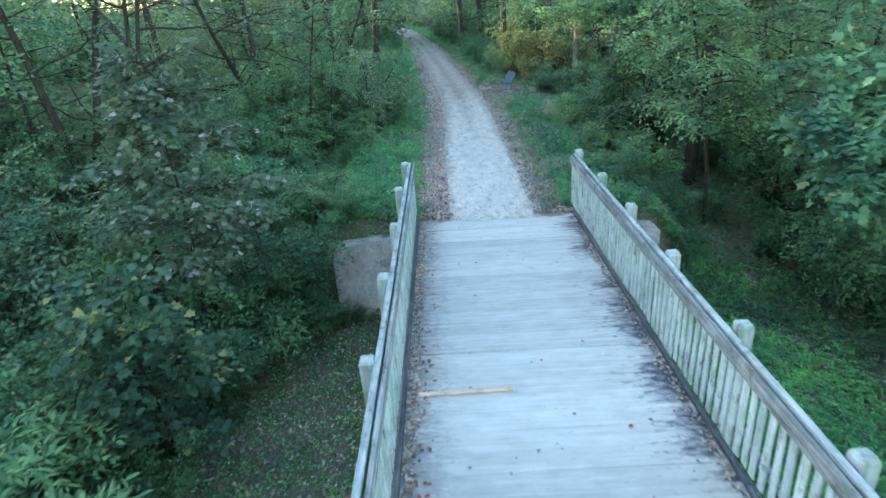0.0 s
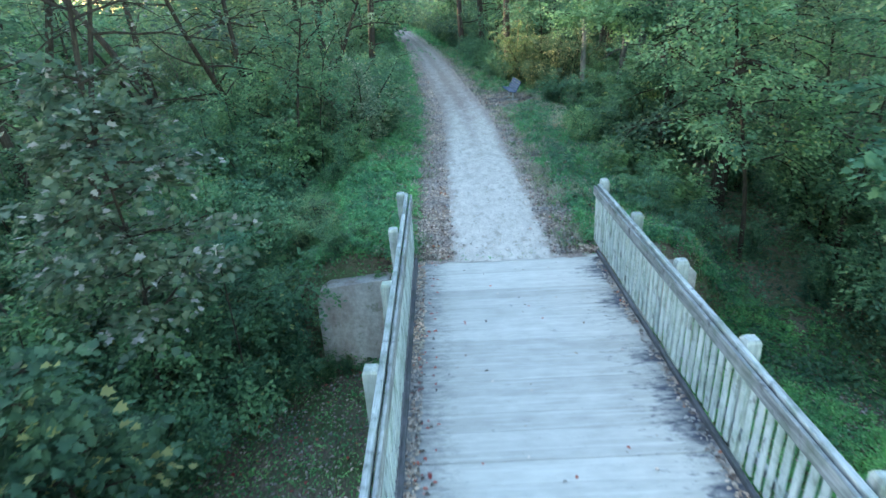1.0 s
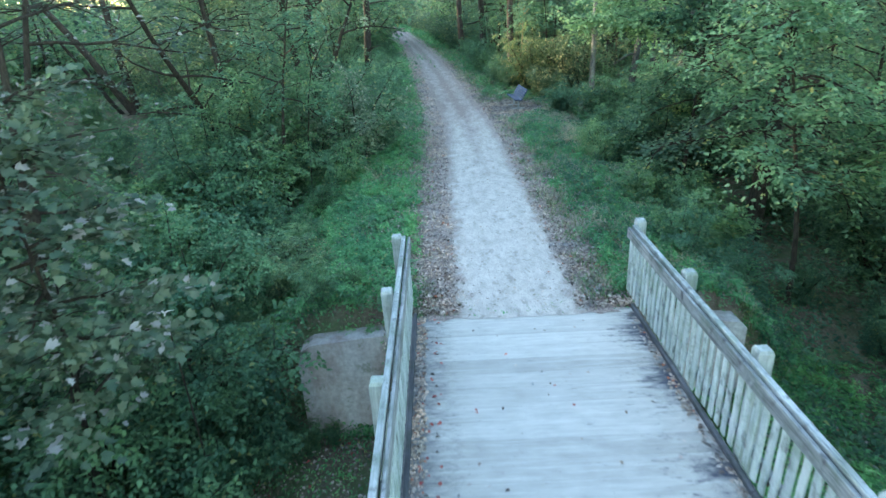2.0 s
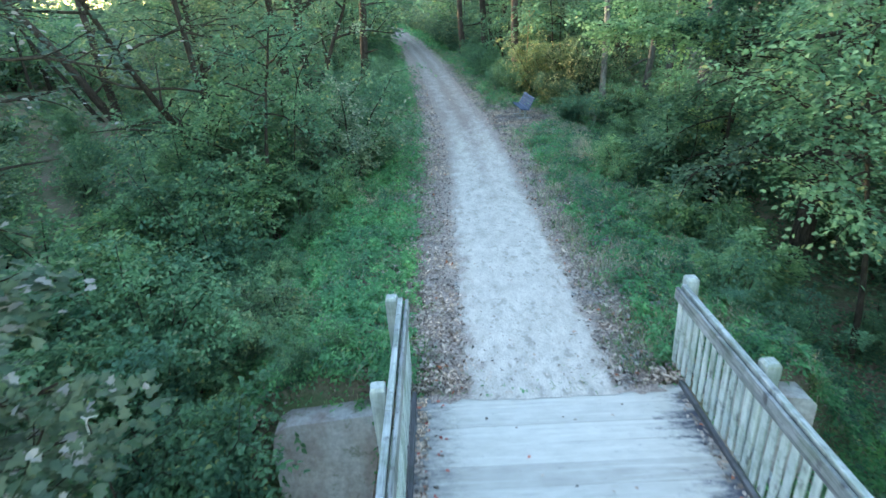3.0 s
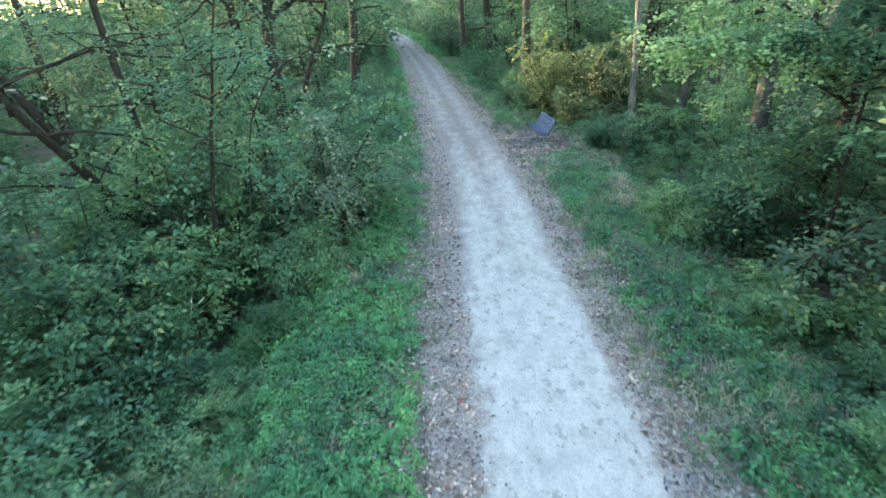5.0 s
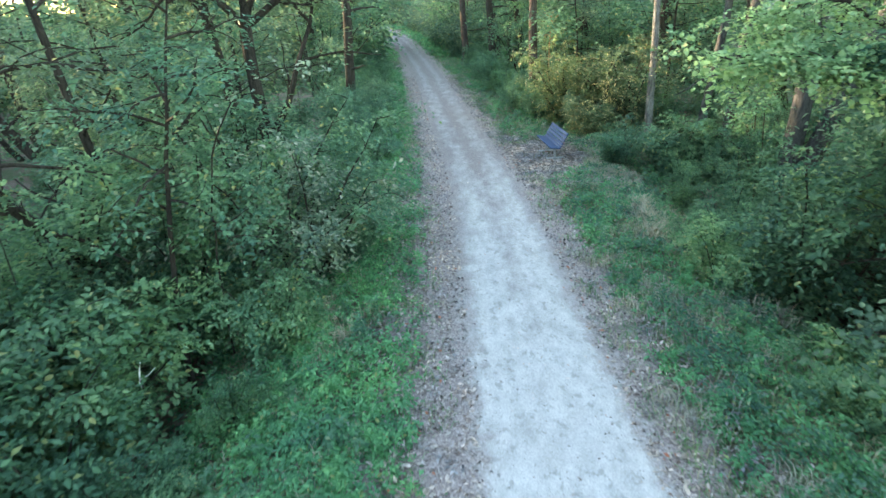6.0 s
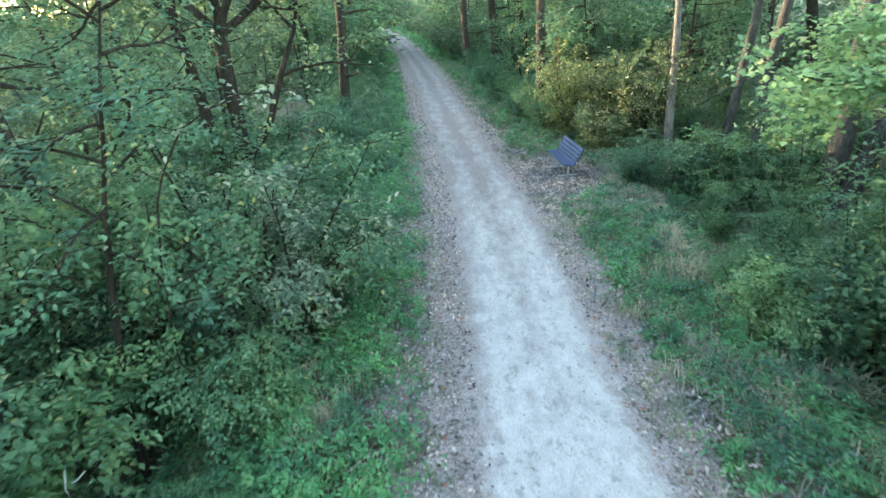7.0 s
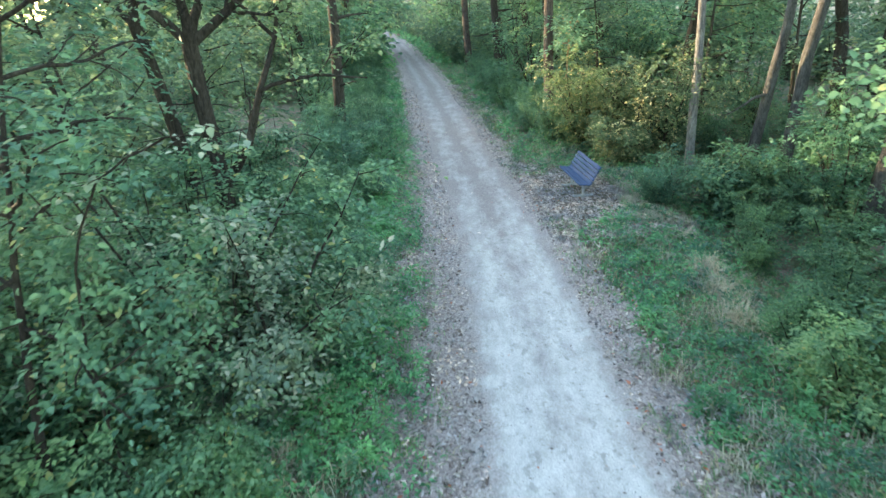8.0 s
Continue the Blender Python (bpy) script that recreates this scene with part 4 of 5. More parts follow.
y = 1.0
while y < 40:
    for side in (-1, 1):
        for row in range(4 if y < 28 else 2):
            edge = (4.4 if y < 19 else 3.9) if side < 0 else 3.3
            if y < 12:
                edge = 4.8 if side < 0 else 6.2
            x = float(trail_mid(y)) + side * (edge + row * 1.2 + rng.uniform(-0.35, 0.5))
            yy = y + rng.uniform(-0.6, 0.6)
            if taken(x, yy) or in_sun_gap(x, yy, 1.0) or rng.random() < (0.28 if side < 0 else 0.38):
                continue
            s = rng.uniform(0.5, 0.8) if row == 0 else rng.uniform(0.75, 1.2)
            near_spots[rng.randrange(4)].append((x, yy, rng.uniform(0, 360), s))
    y += 1.65
for i in range(210):
    yy = rng.uniform(20, 66)
    side = rng.choice((-1, 1))
    x = float(trail_mid(yy)) + side * rng.uniform(2.5 if yy > 33 or side < 0 else 3.0, 4.4)
    if not taken(x, yy):
        near_spots[rng.choice((1, 3, 0, 0))].append((x, yy, rng.uniform(0, 360), rng.uniform(0.3, 0.6)))
# the first twelve are added as a low hedge against sun on the trail
low_bushes = [(-3.4, 31.0, 0.5, 1), (-3.45, 31.9, 0.5, 0), (-3.5, 32.7, 0.55, 1), (-3.5, 33.5, 0.55, 0), (-3.6, 34.3, 0.55, 1), (-3.8, 35.2, 0.55, 3), (-3.8, 36.2, 0.5, 0), (-4.7, 33.6, 0.6, 1), (-4.8, 34.8, 0.6, 0), (-5.6, 35.6, 0.65, 1), (-4.4, 32.4, 0.6, 1), (-4.0, 37.2, 0.5, 1),
              (-9.0, 18.4, 0.5, 0), (-10.2, 20.2, 0.6, 1), (-9.4, 21.8, 0.55, 3), (-11.6, 22.4, 0.6, 0), (-12.6, 24.6, 0.55, 2), (-11.2, 25.6, 0.5, 1), (-14.0, 26.6, 0.6, 0), (-15.4, 28.4, 0.55, 2), (-12.8, 28.6, 0.5, 1), (-16.8, 27.0, 0.6, 0), (-8.4, 16.8, 0.55, 3), (-10.6, 17.4, 0.6, 1), (-12.8, 20.6, 0.65, 1), (-17.6, 31.2, 0.6, 2), (-7.9, 19.3, 0.45, 1), (-9.9, 24.0, 0.5, 3),
              (5.0, 13.4, 0.4, 1), (5.9, 12.4, 0.5, 1), (4.3, 14.9, 0.35, 3), (-2.75, 12.35, 0.2, 1), (-3.2, 12.0, 0.26, 1), (-4.4, 14.6, 0.42, 2), (-5.9, 14.2, 0.7, 2), (-4.7, 16.0, 0.4, 3), (-4.1, 17.0, 0.4, 0), (3.0, 16.4, 0.52, 2), (3.4, 14.9, 0.45, 1), (2.75, 13.3, 0.42, 3), (3.6, 13.0, 0.4, 3), (4.3, 20.0, 0.9, 1), (4.0, 21.4, 0.6, 1), (4.8, 22.6, 0.6, 1), (3.9, 23.4, 0.42, 1),
              (5.6, 23.8, 0.65, 1), (4.6, 24.8, 0.5, 1), (6.2, 22.0, 0.8, 3), (5.8, 25.6, 0.6, 1), (8.2, 23.0, 0.9, 0), (-4.5, 12.5, 0.55, 2), (-5.6, 13.3, 0.8, 2),
              (-4.0, 13.6, 0.4, 2), (-5.0, 14.5, 0.7, 2), (-6.6, 12.4, 0.9, 2), (-4.3, 15.6, 0.42, 2), (-6.9, 14.8, 1.05, 2), (-3.5, 12.7, 0.35, 2), (7.4, 11.0, 0.8, 0),
              (-8.4, 12.4, 1.0, 0), (-9.6, 13.8, 1.1, 1), (-10.4, 11.9, 1.1, 3), (-8.0, 10.4, 0.9, 2), (-9.4, 9.6, 1.1, 0), (-11.2, 15.0, 1.2, 0), (7.4, 22.4, 0.8, 0), (7.2, 20.6, 0.9, 1), (-3.45, 11.25, 0.22, 1), (-7.2, 7.4, 0.9, 0), (-6.9, 3.9, 0.8, 1), (-3.75, 11.05, 0.3, 1), (-3.15, 11.42, 0.16, 1), (7.6, 30.8, 0.4, 1), (8.4, 29.6, 0.45, 3), (6.2, 30.6, 0.4, 1), (7.0, 32.4, 0.55, 0), (6.2, 27.6, 0.45, 1), (9.2, 31.8, 0.6, 3)]
for x, yy, sc, kind in low_bushes:
    near_spots[kind].append((x, yy, rng.uniform(0, 360), sc))
for k, sp in zip(kinds, near_spots):
    spread_out(k, sp, "bushes of the wood's edge")
y = -14.0
while y < 120:
    for side in (-1, 1):
        for row in range(7):
            edge = 8.4 if y < 40 else 4.9
            x = float(trail_mid(y)) + side * (edge + row * (3.3 if row < 3 else 4.6) + rng.uniform(-1.2, 1.2))
            yy = y + rng.uniform(-1.4, 1.4)
            if rng.random() < (0.30 if row < 3 else 0.55) or (y < 2 and row > 2) or (side > 0 and 2 < y < 13 and row == 0):
                continue
            deep = row > 1 or y > 50
            far_spots[rng.choice((3, 3, 4)) if deep else rng.randrange(3)].append((x, yy, rng.uniform(0, 360), rng.uniform(0.75, 1.3)))
    y += 3.4 if y < 50 else 5.5
for i in range(40):
    a = radians(rng.uniform(-75, 75))
    far = rng.uniform(42, 75)
    far_spots[rng.choice((3, 3, 4))].append((far * math.sin(a) - 4, 12 + far * math.cos(a), rng.uniform(0, 360), rng.uniform(1.5, 2.2)))
# unseen tall thickets, added to keep the low sun off bridge and cutting
for i in range(15):
    far_spots[rng.choice((1, 3))].append((-22.0 + rng.uniform(-3, 3), -4.0 + 2.0 * i + rng.uniform(-0.6, 0.6), rng.uniform(0, 360), rng.uniform(1.8, 2.2)))
for i in range(46):
    a = radians(rng.uniform(-72, -26))
    far = rng.uniform(34, 58)
    far_spots[rng.choice((3, 4))].append((far * math.sin(a) - 4, 6 + far * math.cos(a), rng.uniform(0, 360), rng.uniform(1.2, 1.9)))
for i in range(60):
    yy = rng.uniform(56, 112)
    far_spots[rng.choice((0, 3))].append((float(trail_mid(yy)) + rng.choice((-1, 1)) * rng.uniform(3.4, 5.5), yy, rng.uniform(0, 360), rng.uniform(0.4, 0.75)))
far_spots = [[q for q in sp if not in_glade(q[0], q[1]) and not in_sun_gap(q[0], q[1], 1.6 + 1.7 * q[3])] for sp in far_spots]
far_spots = [[q for q in sp if not (4.8 < q[0] < 11.5 and 25 < q[1] < 36)] for sp in far_spots]
# the four from x -12.6 to -17.4 are added to shade the railing
far_spots[1] += [(-8.4, 27.2, 20, 0.75), (-7.6, 30.0, 80, 0.7), (-9.6, 31.4, 140, 0.85), (-10.4, 28.6, 260, 0.85), (-6.6, 39.5, 300, 0.7), (-12.6, 16.4, 40, 0.85), (-15.6, 18.4, 100, 1.25), (-14.6, 16.8, 210, 1.2), (-17.4, 19.6, 10, 1.25), (8.6, 33.2, 20, 0.6), (10.2, 30.4, 80, 0.65), (9.6, 35.2, 140, 0.7), (7.0, 35.0, 200, 0.55), (11.0, 27.5, 260, 0.6), (8.9, 28.0, 310, 0.4)]
far_spots[4] = [q for q in far_spots[4] if abs(q[0] - float(trail_mid(q[1]))) > 3.3]
far_spots[3] = [q for q in far_spots[3] if abs(q[0] - float(trail_mid(q[1]))) > 3.3]
# growth that stays below the sun's lane behind the bench
for along, s in ((26, 0.85), (33, 1.05), (41, 1.35), (51, 1.7), (63, 2.1), (72, 2.3)):
    for across in (-3.2, -0.4, 2.6):
        x = 3.75 + math.sin(SUN_AZ) * along + math.cos(SUN_AZ) * across
        yy = 30.2 + math.cos(SUN_AZ) * along - math.sin(SUN_AZ) * across
        far_spots[4].append((x, yy, rng.uniform(0, 360), s))
for x, yy in ((-7.4, 112), (-10, 114), (-12.5, 112), (-15, 116), (-5, 115), (-9, 119), (-12, 121), (-17, 120)):
    far_spots[3].append((x, yy, 0, 1.3))
for k, sp in zip(far_kinds, far_spots):
    spread_out(k, sp, "thickets in the wood")

# ---- young trees between wood and trail ----
under = [
    tree("understory_tree", 64, 6.5, 1.7, 2.2, 0.06, BARK, GREEN, "young woodland tree with green leaves to low down", per=10, size=0.13, limbs=18, radius=0.42, lite=True),
    tree("understory_tree", 65, 7.5, 2.2, 2.4, 0.07, BARK, DEEP, "young woodland tree with dark green leaves", per=10, size=0.13, limbs=18, radius=0.42, lite=True, bare=2),
    tree("understory_tree", 66, 7.0, 2.2, 2.4, 0.07, BARK, BRIGHT, "young woodland tree with light green leaves", per=9, size=0.13, limbs=18, radius=0.42, lite=True, bare=2),
]
under_spots = [[(-6.6, 23.2, 10, 0.9), (-8.2, 24.4, 80, 1.1), (3.6, 52.0, 40, 0.9), (-8.4, 57.0, 130, 1.0), (1.2, 61.0, 210, 1.0), (-7.0, 28.6, 150, 1.0), (-8.6, 33.0, 220, 1.1), (8.6, 17.4, 20, 1.0), (9.4, 32.5, 300, 1.1), (4.6, 36.5, 50, 0.9), (-9.8, 39.5, 10, 1.1), (6.0, 42.0, 100, 1.0), (-8.0, 44.0, 70, 1.0), (-11.5, 47.0, 170, 1.1)],
               [(-9.2, 27.4, 20, 1.1), (2.6, 66.0, 70, 1.1), (-9.6, 64.0, 250, 1.1), (4.4, 46.0, 310, 0.9), (-6.6, 37.5, 130, 0.9), (-7.4, 41.0, 20, 0.9), (-10.0, 36.0, 260, 1.1)],
               [(9.2, 20.5, 90, 1.0), (-18.6, 30.0, 200, 1.0), (-20.5, 33.5, 170, 1.1), (-11.4, 15.4, 200, 1.0), (-13.4, 17.2, 170, 1.1), (-17.5, 36.0, 10, 1.1), (10.5, 26.0, 250, 1.2), (7.6, 34.6, 330, 1.0), (11.2, 14.6, 60, 1.1), (12.4, 20.0, 10, 1.2), (3.6, 42.5, 120, 0.8), (-12.6, 37.0, 40, 1.1), (10.4, 37.5, 80, 1.1)]]
under_spots = [[q for q in sp if not in_sun_gap(q[0], q[1], 2.6)] for sp in under_spots]
for k, sp in zip(under, under_spots):
    spread_out(k, sp, "young woodland trees")

# ---- the wood ----
wood = [
    tree("forest_tree", 61, 15.0, 4.5, 3.6, 0.19, BARK, GREEN, "tall woodland tree with dark bark", per=7, size=0.26, radius=0.7, bare=3, lite=True),
    tree("forest_tree", 62, 17.0, 6.0, 3.8, 0.24, BARK_GREY, GREEN, "tall grey-barked woodland tree", per=7, size=0.26, radius=0.7, bare=2, lite=True),
    tree("forest_tree", 63, 13.0, 3.5, 3.2, 0.14, BARK, BRIGHT, "slender woodland tree with light leaves", per=7, size=0.26, radius=0.7, bare=3, lite=True),
]
wood_spots = [[] for k in wood]
y = -16.0
while y < 150:
    for side in (-1, 1):
        for row in range(4):
            x = float(trail_mid(y)) + side * (8.8 + row * 5.0 + rng.uniform(-2.0, 2.0))
            yy = y + rng.uniform(-2.2, 2.2)
            thin = row == 0 and (22 < y < 40 or (side > 0 and 3 < y < 40) or (side < 0 and y > 3 and x > -11.5))
            if rng.random() < (0.52 if row == 0 else 0.45) or thin or (side > 0 and 20 < y < 45 and row == 1) or in_glade(x, yy) or in_sun_gap(x, yy, 3.6):
                continue
            wood_spots[rng.randrange(3)].append((x, yy, rng.uniform(0, 360), rng.uniform(0.8, 1.25)))
    y += 5.6 if y < 60 else 8.0
for i in range(15):
    a, far = radians(-68 + 3.0 * i + rng.uniform(-1, 1)), rng.uniform(32, 44)
    x, yy = far * math.sin(a) - 3, 6 + far * math.cos(a)
    if not in_sun_gap(x, yy, 3.6):
        wood_spots[rng.randrange(3)].append((x, yy, rng.uniform(0, 360), rng.uniform(0.8, 1.1)))
y = 45.0
while y < 104:
    for side in (-1, 1):
        x, yy = float(trail_mid(y)) + side * rng.uniform(4.6, 6.2), y + rng.uniform(-1.5, 1.5)
        if rng.random() < 0.75 and not in_sun_gap(x, yy, 3.0):
            wood_spots[rng.choice((0, 2))].append((x, yy, rng.uniform(0, 360), rng.uniform(0.7, 1.0)))
    y += 6.0
for x, yy in ((8.0, 37.5), (11.2, 33.0), (-8.5, 113), (-11.5, 115), (-14, 119), (-6, 118), (-10, 122), (-17, 124),
              (-11.6, 34.0)):
    wood_spots[0].append((x, yy, rng.uniform(0, 360), 1.1))
wood_spots[2] += [(-25.0, 36.5, 30, 0.8), (-29.0, 39.0, 120, 0.9), (-22.5, 39.5, 200, 0.8), (-32.5, 42.0, 280, 0.9), (-20.5, 35.0, 80, 0.6)]
for k, sp in zip(wood, wood_spots):
    spread_out(k, sp, "tall trees of the wood")


# ---- ground cover ----
def clear_of_bench(x, y):
    """Where plants grow: all but the trodden patch round the bench."""
    return ((x - 1.55) / 1.15) ** 2 + ((y - 27.3) / 1.9) ** 2 > 1.0 + 0.25 * np.sin(5 * x + 3 * y)


def cover(name, label, category, mat, seed, n, region, size, ratio=0.5, up=0.75, lift=(0.02, 0.25), fine=False, clump=0, clump_r=0.25):
    """Small leaves over a stretch of ground. region: (x0, x1, y0, y1) off the trail's middle."""
    r = np.random.default_rng(seed)
    x0, x1, y0, y1 = region
    if clump:
        cx, cy = r.uniform(x0, x1, clump), y0 + (y1 - y0) * r.uniform(0, 1, clump) ** 1.5
        cx, cy = cx + np.abs(r.normal(size=clump)) * 0.5 * (1 if x0 > 0 else -1), cy + r.normal(size=clump) * 0.15
        pick = r.integers(0, clump, n)
        x, yv = cx[pick] + r.normal(size=n) * clump_r, cy[pick] + r.normal(size=n) * clump_r
        hi = np.exp(-((x - cx[pick]) ** 2 + (yv - cy[pick]) ** 2) / (2 * clump_r ** 2)) * r.uniform(0.6, 1.2, clump)[pick]
    else:
        x, yv = r.uniform(x0, x1, n), y0 + (y1 - y0) * r.uniform(0, 1, n) ** 1.5
        hi = np.ones(n)
    x = x + trail_mid(yv)
    if clump:
        keep = clear_of_bench(x, yv)
        x, yv, hi = x[keep], yv[keep], hi[keep]
        n = len(x)
    z = height_at(x, yv) + lift[0] + (lift[1] - lift[0]) * r.uniform(0, 1, n) * hi
    z = np.maximum(z, height_at(x, yv) + 0.01)
    v, f = leaves(r, np.stack([x, yv, z], 1), size, ratio, up, None, fine)
    return tagged(new(name, mesh_of(name, v, f, mat)), label, category, kind="stuff")


def blades(name, label, mat, seed, n, region, length, clump, clump_r=0.10):
    """Grass in tufts: thin bent blades."""
    r = np.random.default_rng(seed)
    x0, x1, y0, y1 = region
    cx, cy = r.uniform(x0, x1, clump), y0 + (y1 - y0) * r.uniform(0, 1, clump) ** 1.4
    pick = r.integers(0, clump, n)
    x, yv = cx[pick] + r.normal(size=n) * clump_r, cy[pick] + r.normal(size=n) * clump_r
    x = x + trail_mid(yv)
    keep = clear_of_bench(x, yv)
    x, yv, n = x[keep], yv[keep], int(keep.sum())
    p = np.stack([x, yv, height_at(x, yv) - 0.03], 1)
    L = length * r.uniform(0.5, 1.2, n)[:, None]
    az = r.uniform(0, 2 * np.pi, n)
    out = np.stack([np.cos(az), np.sin(az), np.zeros(n)], 1)
    sd = np.stack([-np.sin(az), np.cos(az), np.zeros(n)], 1) * 0.0042
    m1 = p + out * L * 0.25 + np.array([0, 0, 1]) * L * 0.6
    tip = p + out * L * r.uniform(0.5, 0.95, n)[:, None] + np.array([0, 0, 1]) * L * r.uniform(0.3, 0.9, n)[:, None]
    v = np.stack([p - sd, p + sd, m1 + sd, m1 - sd, tip], 1).reshape(-1, 3)
    k = np.arange(n)[:, None] * 5
    return tagged(new(name, mesh_of(name, v, [k + np.array([0, 1, 2, 3]), k + np.array([3, 2, 4])], mat)), label, "grass", kind="stuff")


def herbs(name, label, mat, seed, plants, region, height, radius, size, ratio=0.5, fronds=4):
    """Leafy herbs: each plant holds a few fronds at different heights over its root."""
    r = np.random.default_rng(seed)
    x0, x1, y0, y1 = region
    x, yv = r.uniform(x0, x1, plants), y0 + (y1 - y0) * r.uniform(0, 1, plants) ** 1.5
    x = x + trail_mid(yv)
    keep = clear_of_bench(x, yv) & (bumps(x, yv, 1.9, 1.0, seed) + r.normal(size=plants) * 0.35 > -0.35)
    x, yv = x[keep], yv[keep]
    tall = height * r.uniform(0.4, 1.25, len(x))
    base = np.stack([x, yv, height_at(x, yv)], 1)
    pts = np.repeat(base, fronds, axis=0)
    pts[:, 2] += np.repeat(tall, fronds) * r.uniform(0.25, 1, len(pts))
    pos, axis, nrm = sprays(r, pts, 7, radius, 0.6)
    pos[:, 2] = np.maximum(pos[:, 2], height_at(pos[:, 0], pos[:, 1]) + 0.015)
    return tagged(new(name, mesh_of(name, *leaves(r, pos, size, ratio, 0.7, axis, False, nrm=nrm), mat)), label, "weeds", kind="stuff")


herbs("weeds", "knee-high green weeds on the bank", WEED, 171, 4600, (-4.6, -1.55, 11.7, 50), 0.30, 0.10, 0.062)
herbs("weeds", "dark blue-green weeds on the bank", TEAL, 172, 900, (-4.8, -1.9, 11.7, 50), 0.34, 0.11, 0.07)
herbs("weeds", "dark blue-green weeds beside the trail", TEAL, 173, 1200, (1.7, 5.0, 11.9, 44), 0.34, 0.11, 0.066)
herbs("weeds", "green weeds beside the trail", WEED, 174, 3000, (1.45, 4.6, 11.9, 50), 0.26, 0.10, 0.06)
herbs("weeds", "green weeds on the slope of the cutting", WEED, 176, 4200, (1.9, 6.4, 3.0, 12.2), 0.16, 0.09, 0.055)
herbs("weeds", "low green plants in the glade", LIMEGREEN, 175, 1500, (-19, -6.5, 15, 36), 0.55, 0.22, 0.12)
cover("weeds", "fresh green weeds and ground ivy on the bank", "weeds", WEED, 71, 62000, (-4.5, -1.45, 11.6, 60), 0.07, up=0.8, clump=1700, clump_r=0.2)
cover("weeds", "fresh green weeds beside the trail", "weeds", WEED, 72, 26000, (1.25, 4.5, 11.6, 60), 0.07, up=0.7, clump=1300, clump_r=0.2)
cover("weeds", "dark low weeds under the bushes", "weeds", DEEP, 73, 18000, (-9, -4.2, 3, 34), 0.10, lift=(0.02, 0.4), clump=420)
cover("weeds", "dark low weeds under the bushes", "weeds", DEEP, 74, 22000, (2.8, 9, 10, 34), 0.10, lift=(0.02, 0.4), clump=480)
cover("weeds", "low plants under the trees behind the bench", "weeds", GREEN, 65, 16000, (4.2, 13, 26, 44), 0.14, lift=(0.02, 0.55), clump=260, clump_r=0.35)
cover("weeds", "short weeds on the cutting floor", "weeds", WEED, 75, 16000, (-5.5, 8.0, 2, 11.6), 0.055, lift=(0.01, 0.10), clump=300, clump_r=0.35)
cover("weeds", "green weeds on the far bank of the cutting", "weeds", WEED, 70, 34000, (1.9, 4.3, 2.5, 13.2), 0.06, lift=(0.01, 0.18), clump=420, clump_r=0.3)
cover("fallen_leaves", "brown fallen leaves along the trail edge", "leaves", DEADLEAF, 76, 13000, (-2.25, -0.85, 11.45, 46), 0.066, 0.5, 0.66, (0.045, 0.08))
cover("fallen_leaves", "brown fallen leaves along the trail edge", "leaves", DEADLEAF, 77, 12000, (0.8, 1.95, 11.45, 46), 0.066, 0.5, 0.66, (0.045, 0.08))
cover("fallen_leaves", "single brown leaves on the stone trail", "leaves", DEADLEAF, 69, 700, (-0.9, 0.9, 11.6, 46), 0.04, 0.6, 0.92, (0.066, 0.072))
cover("fallen_leaves", "leaves strewn round the bench", "leaves", DEADLEAF, 68, 15000, (1.0, 3.9, 24.6, 30.0), 0.066, 0.6, 0.8, (0.03, 0.07))
cover("fallen_leaves", "brown fallen leaves on the bank", "leaves", DEADLEAF, 78, 9000, (-4.6, 4.4, 11.9, 40), 0.06, 0.6, 0.8, (0.01, 0.06))
cover("weeds", "grassy weeds on the cutting floor beside the bridge", "weeds", WEED, 63, 10000, (-5.0, -1.6, 2.5, 11.4), 0.06, lift=(0.01, 0.12), clump=420, clump_r=0.25)
cover("fallen_leaves", "fallen leaves on the cutting floor", "leaves", DEADLEAF, 79, 22000, (-6.0, 7.5, 2, 11.4), 0.06, 0.6, 0.85, (0.02, 0.07))
cover("fallen_leaves", "single red leaves on the cutting floor", "leaves", REDLEAF, 80, 260, (-5.0, -1.8, 2, 11.4), 0.075, 0.7, 0.85, (0.05, 0.09))
blades("grass", "green grass on the bank", BLADE, 81, 26000, (-4.6, -1.25, 11.7, 70), 0.20, 1300)
blades("grass", "green and dry grass beside the trail", BLADE, 82, 38000, (1.0, 4.6, 11.7, 60), 0.22, 1900)
blades("dry_grass", "dry straw-coloured grass tufts", STRAW, 83, 12000, (1.3, 4.4, 12.0, 40), 0.32, 130, 0.16)
blades("dry_grass", "reddish dry grass beside the bench", STRAW, 87, 5000, (2.9, 4.0, 25.4, 29.2), 0.30, 110, 0.12)
blades("dry_grass", "dry straw-coloured grass tufts", STRAW, 84, 4500, (-4.6, -2.2, 12.5, 40), 0.30, 80, 0.14)
cover("weeds", "green weeds along the far trail", "weeds", WEED, 66, 16000, (-6.0, -1.5, 58, 112), 0.2, up=0.6, lift=(0.05, 0.4), clump=700, clump_r=0.4)
cover("weeds", "green weeds along the far trail", "weeds", WEED, 67, 16000, (1.3, 6.5, 58, 112), 0.2, up=0.6, lift=(0.05, 0.4), clump=700, clump_r=0.4)
blades("grass", "short grass on the slope beside the bridge", BLADE, 86, 16000, (1.9, 4.4, 2.5, 11.8), 0.14, 900, 0.15)
blades("grass", "short grass on the cutting floor", BLADE, 85, 34000, (-5.5, 8.0, 2, 11.8), 0.13, 2200, 0.2)


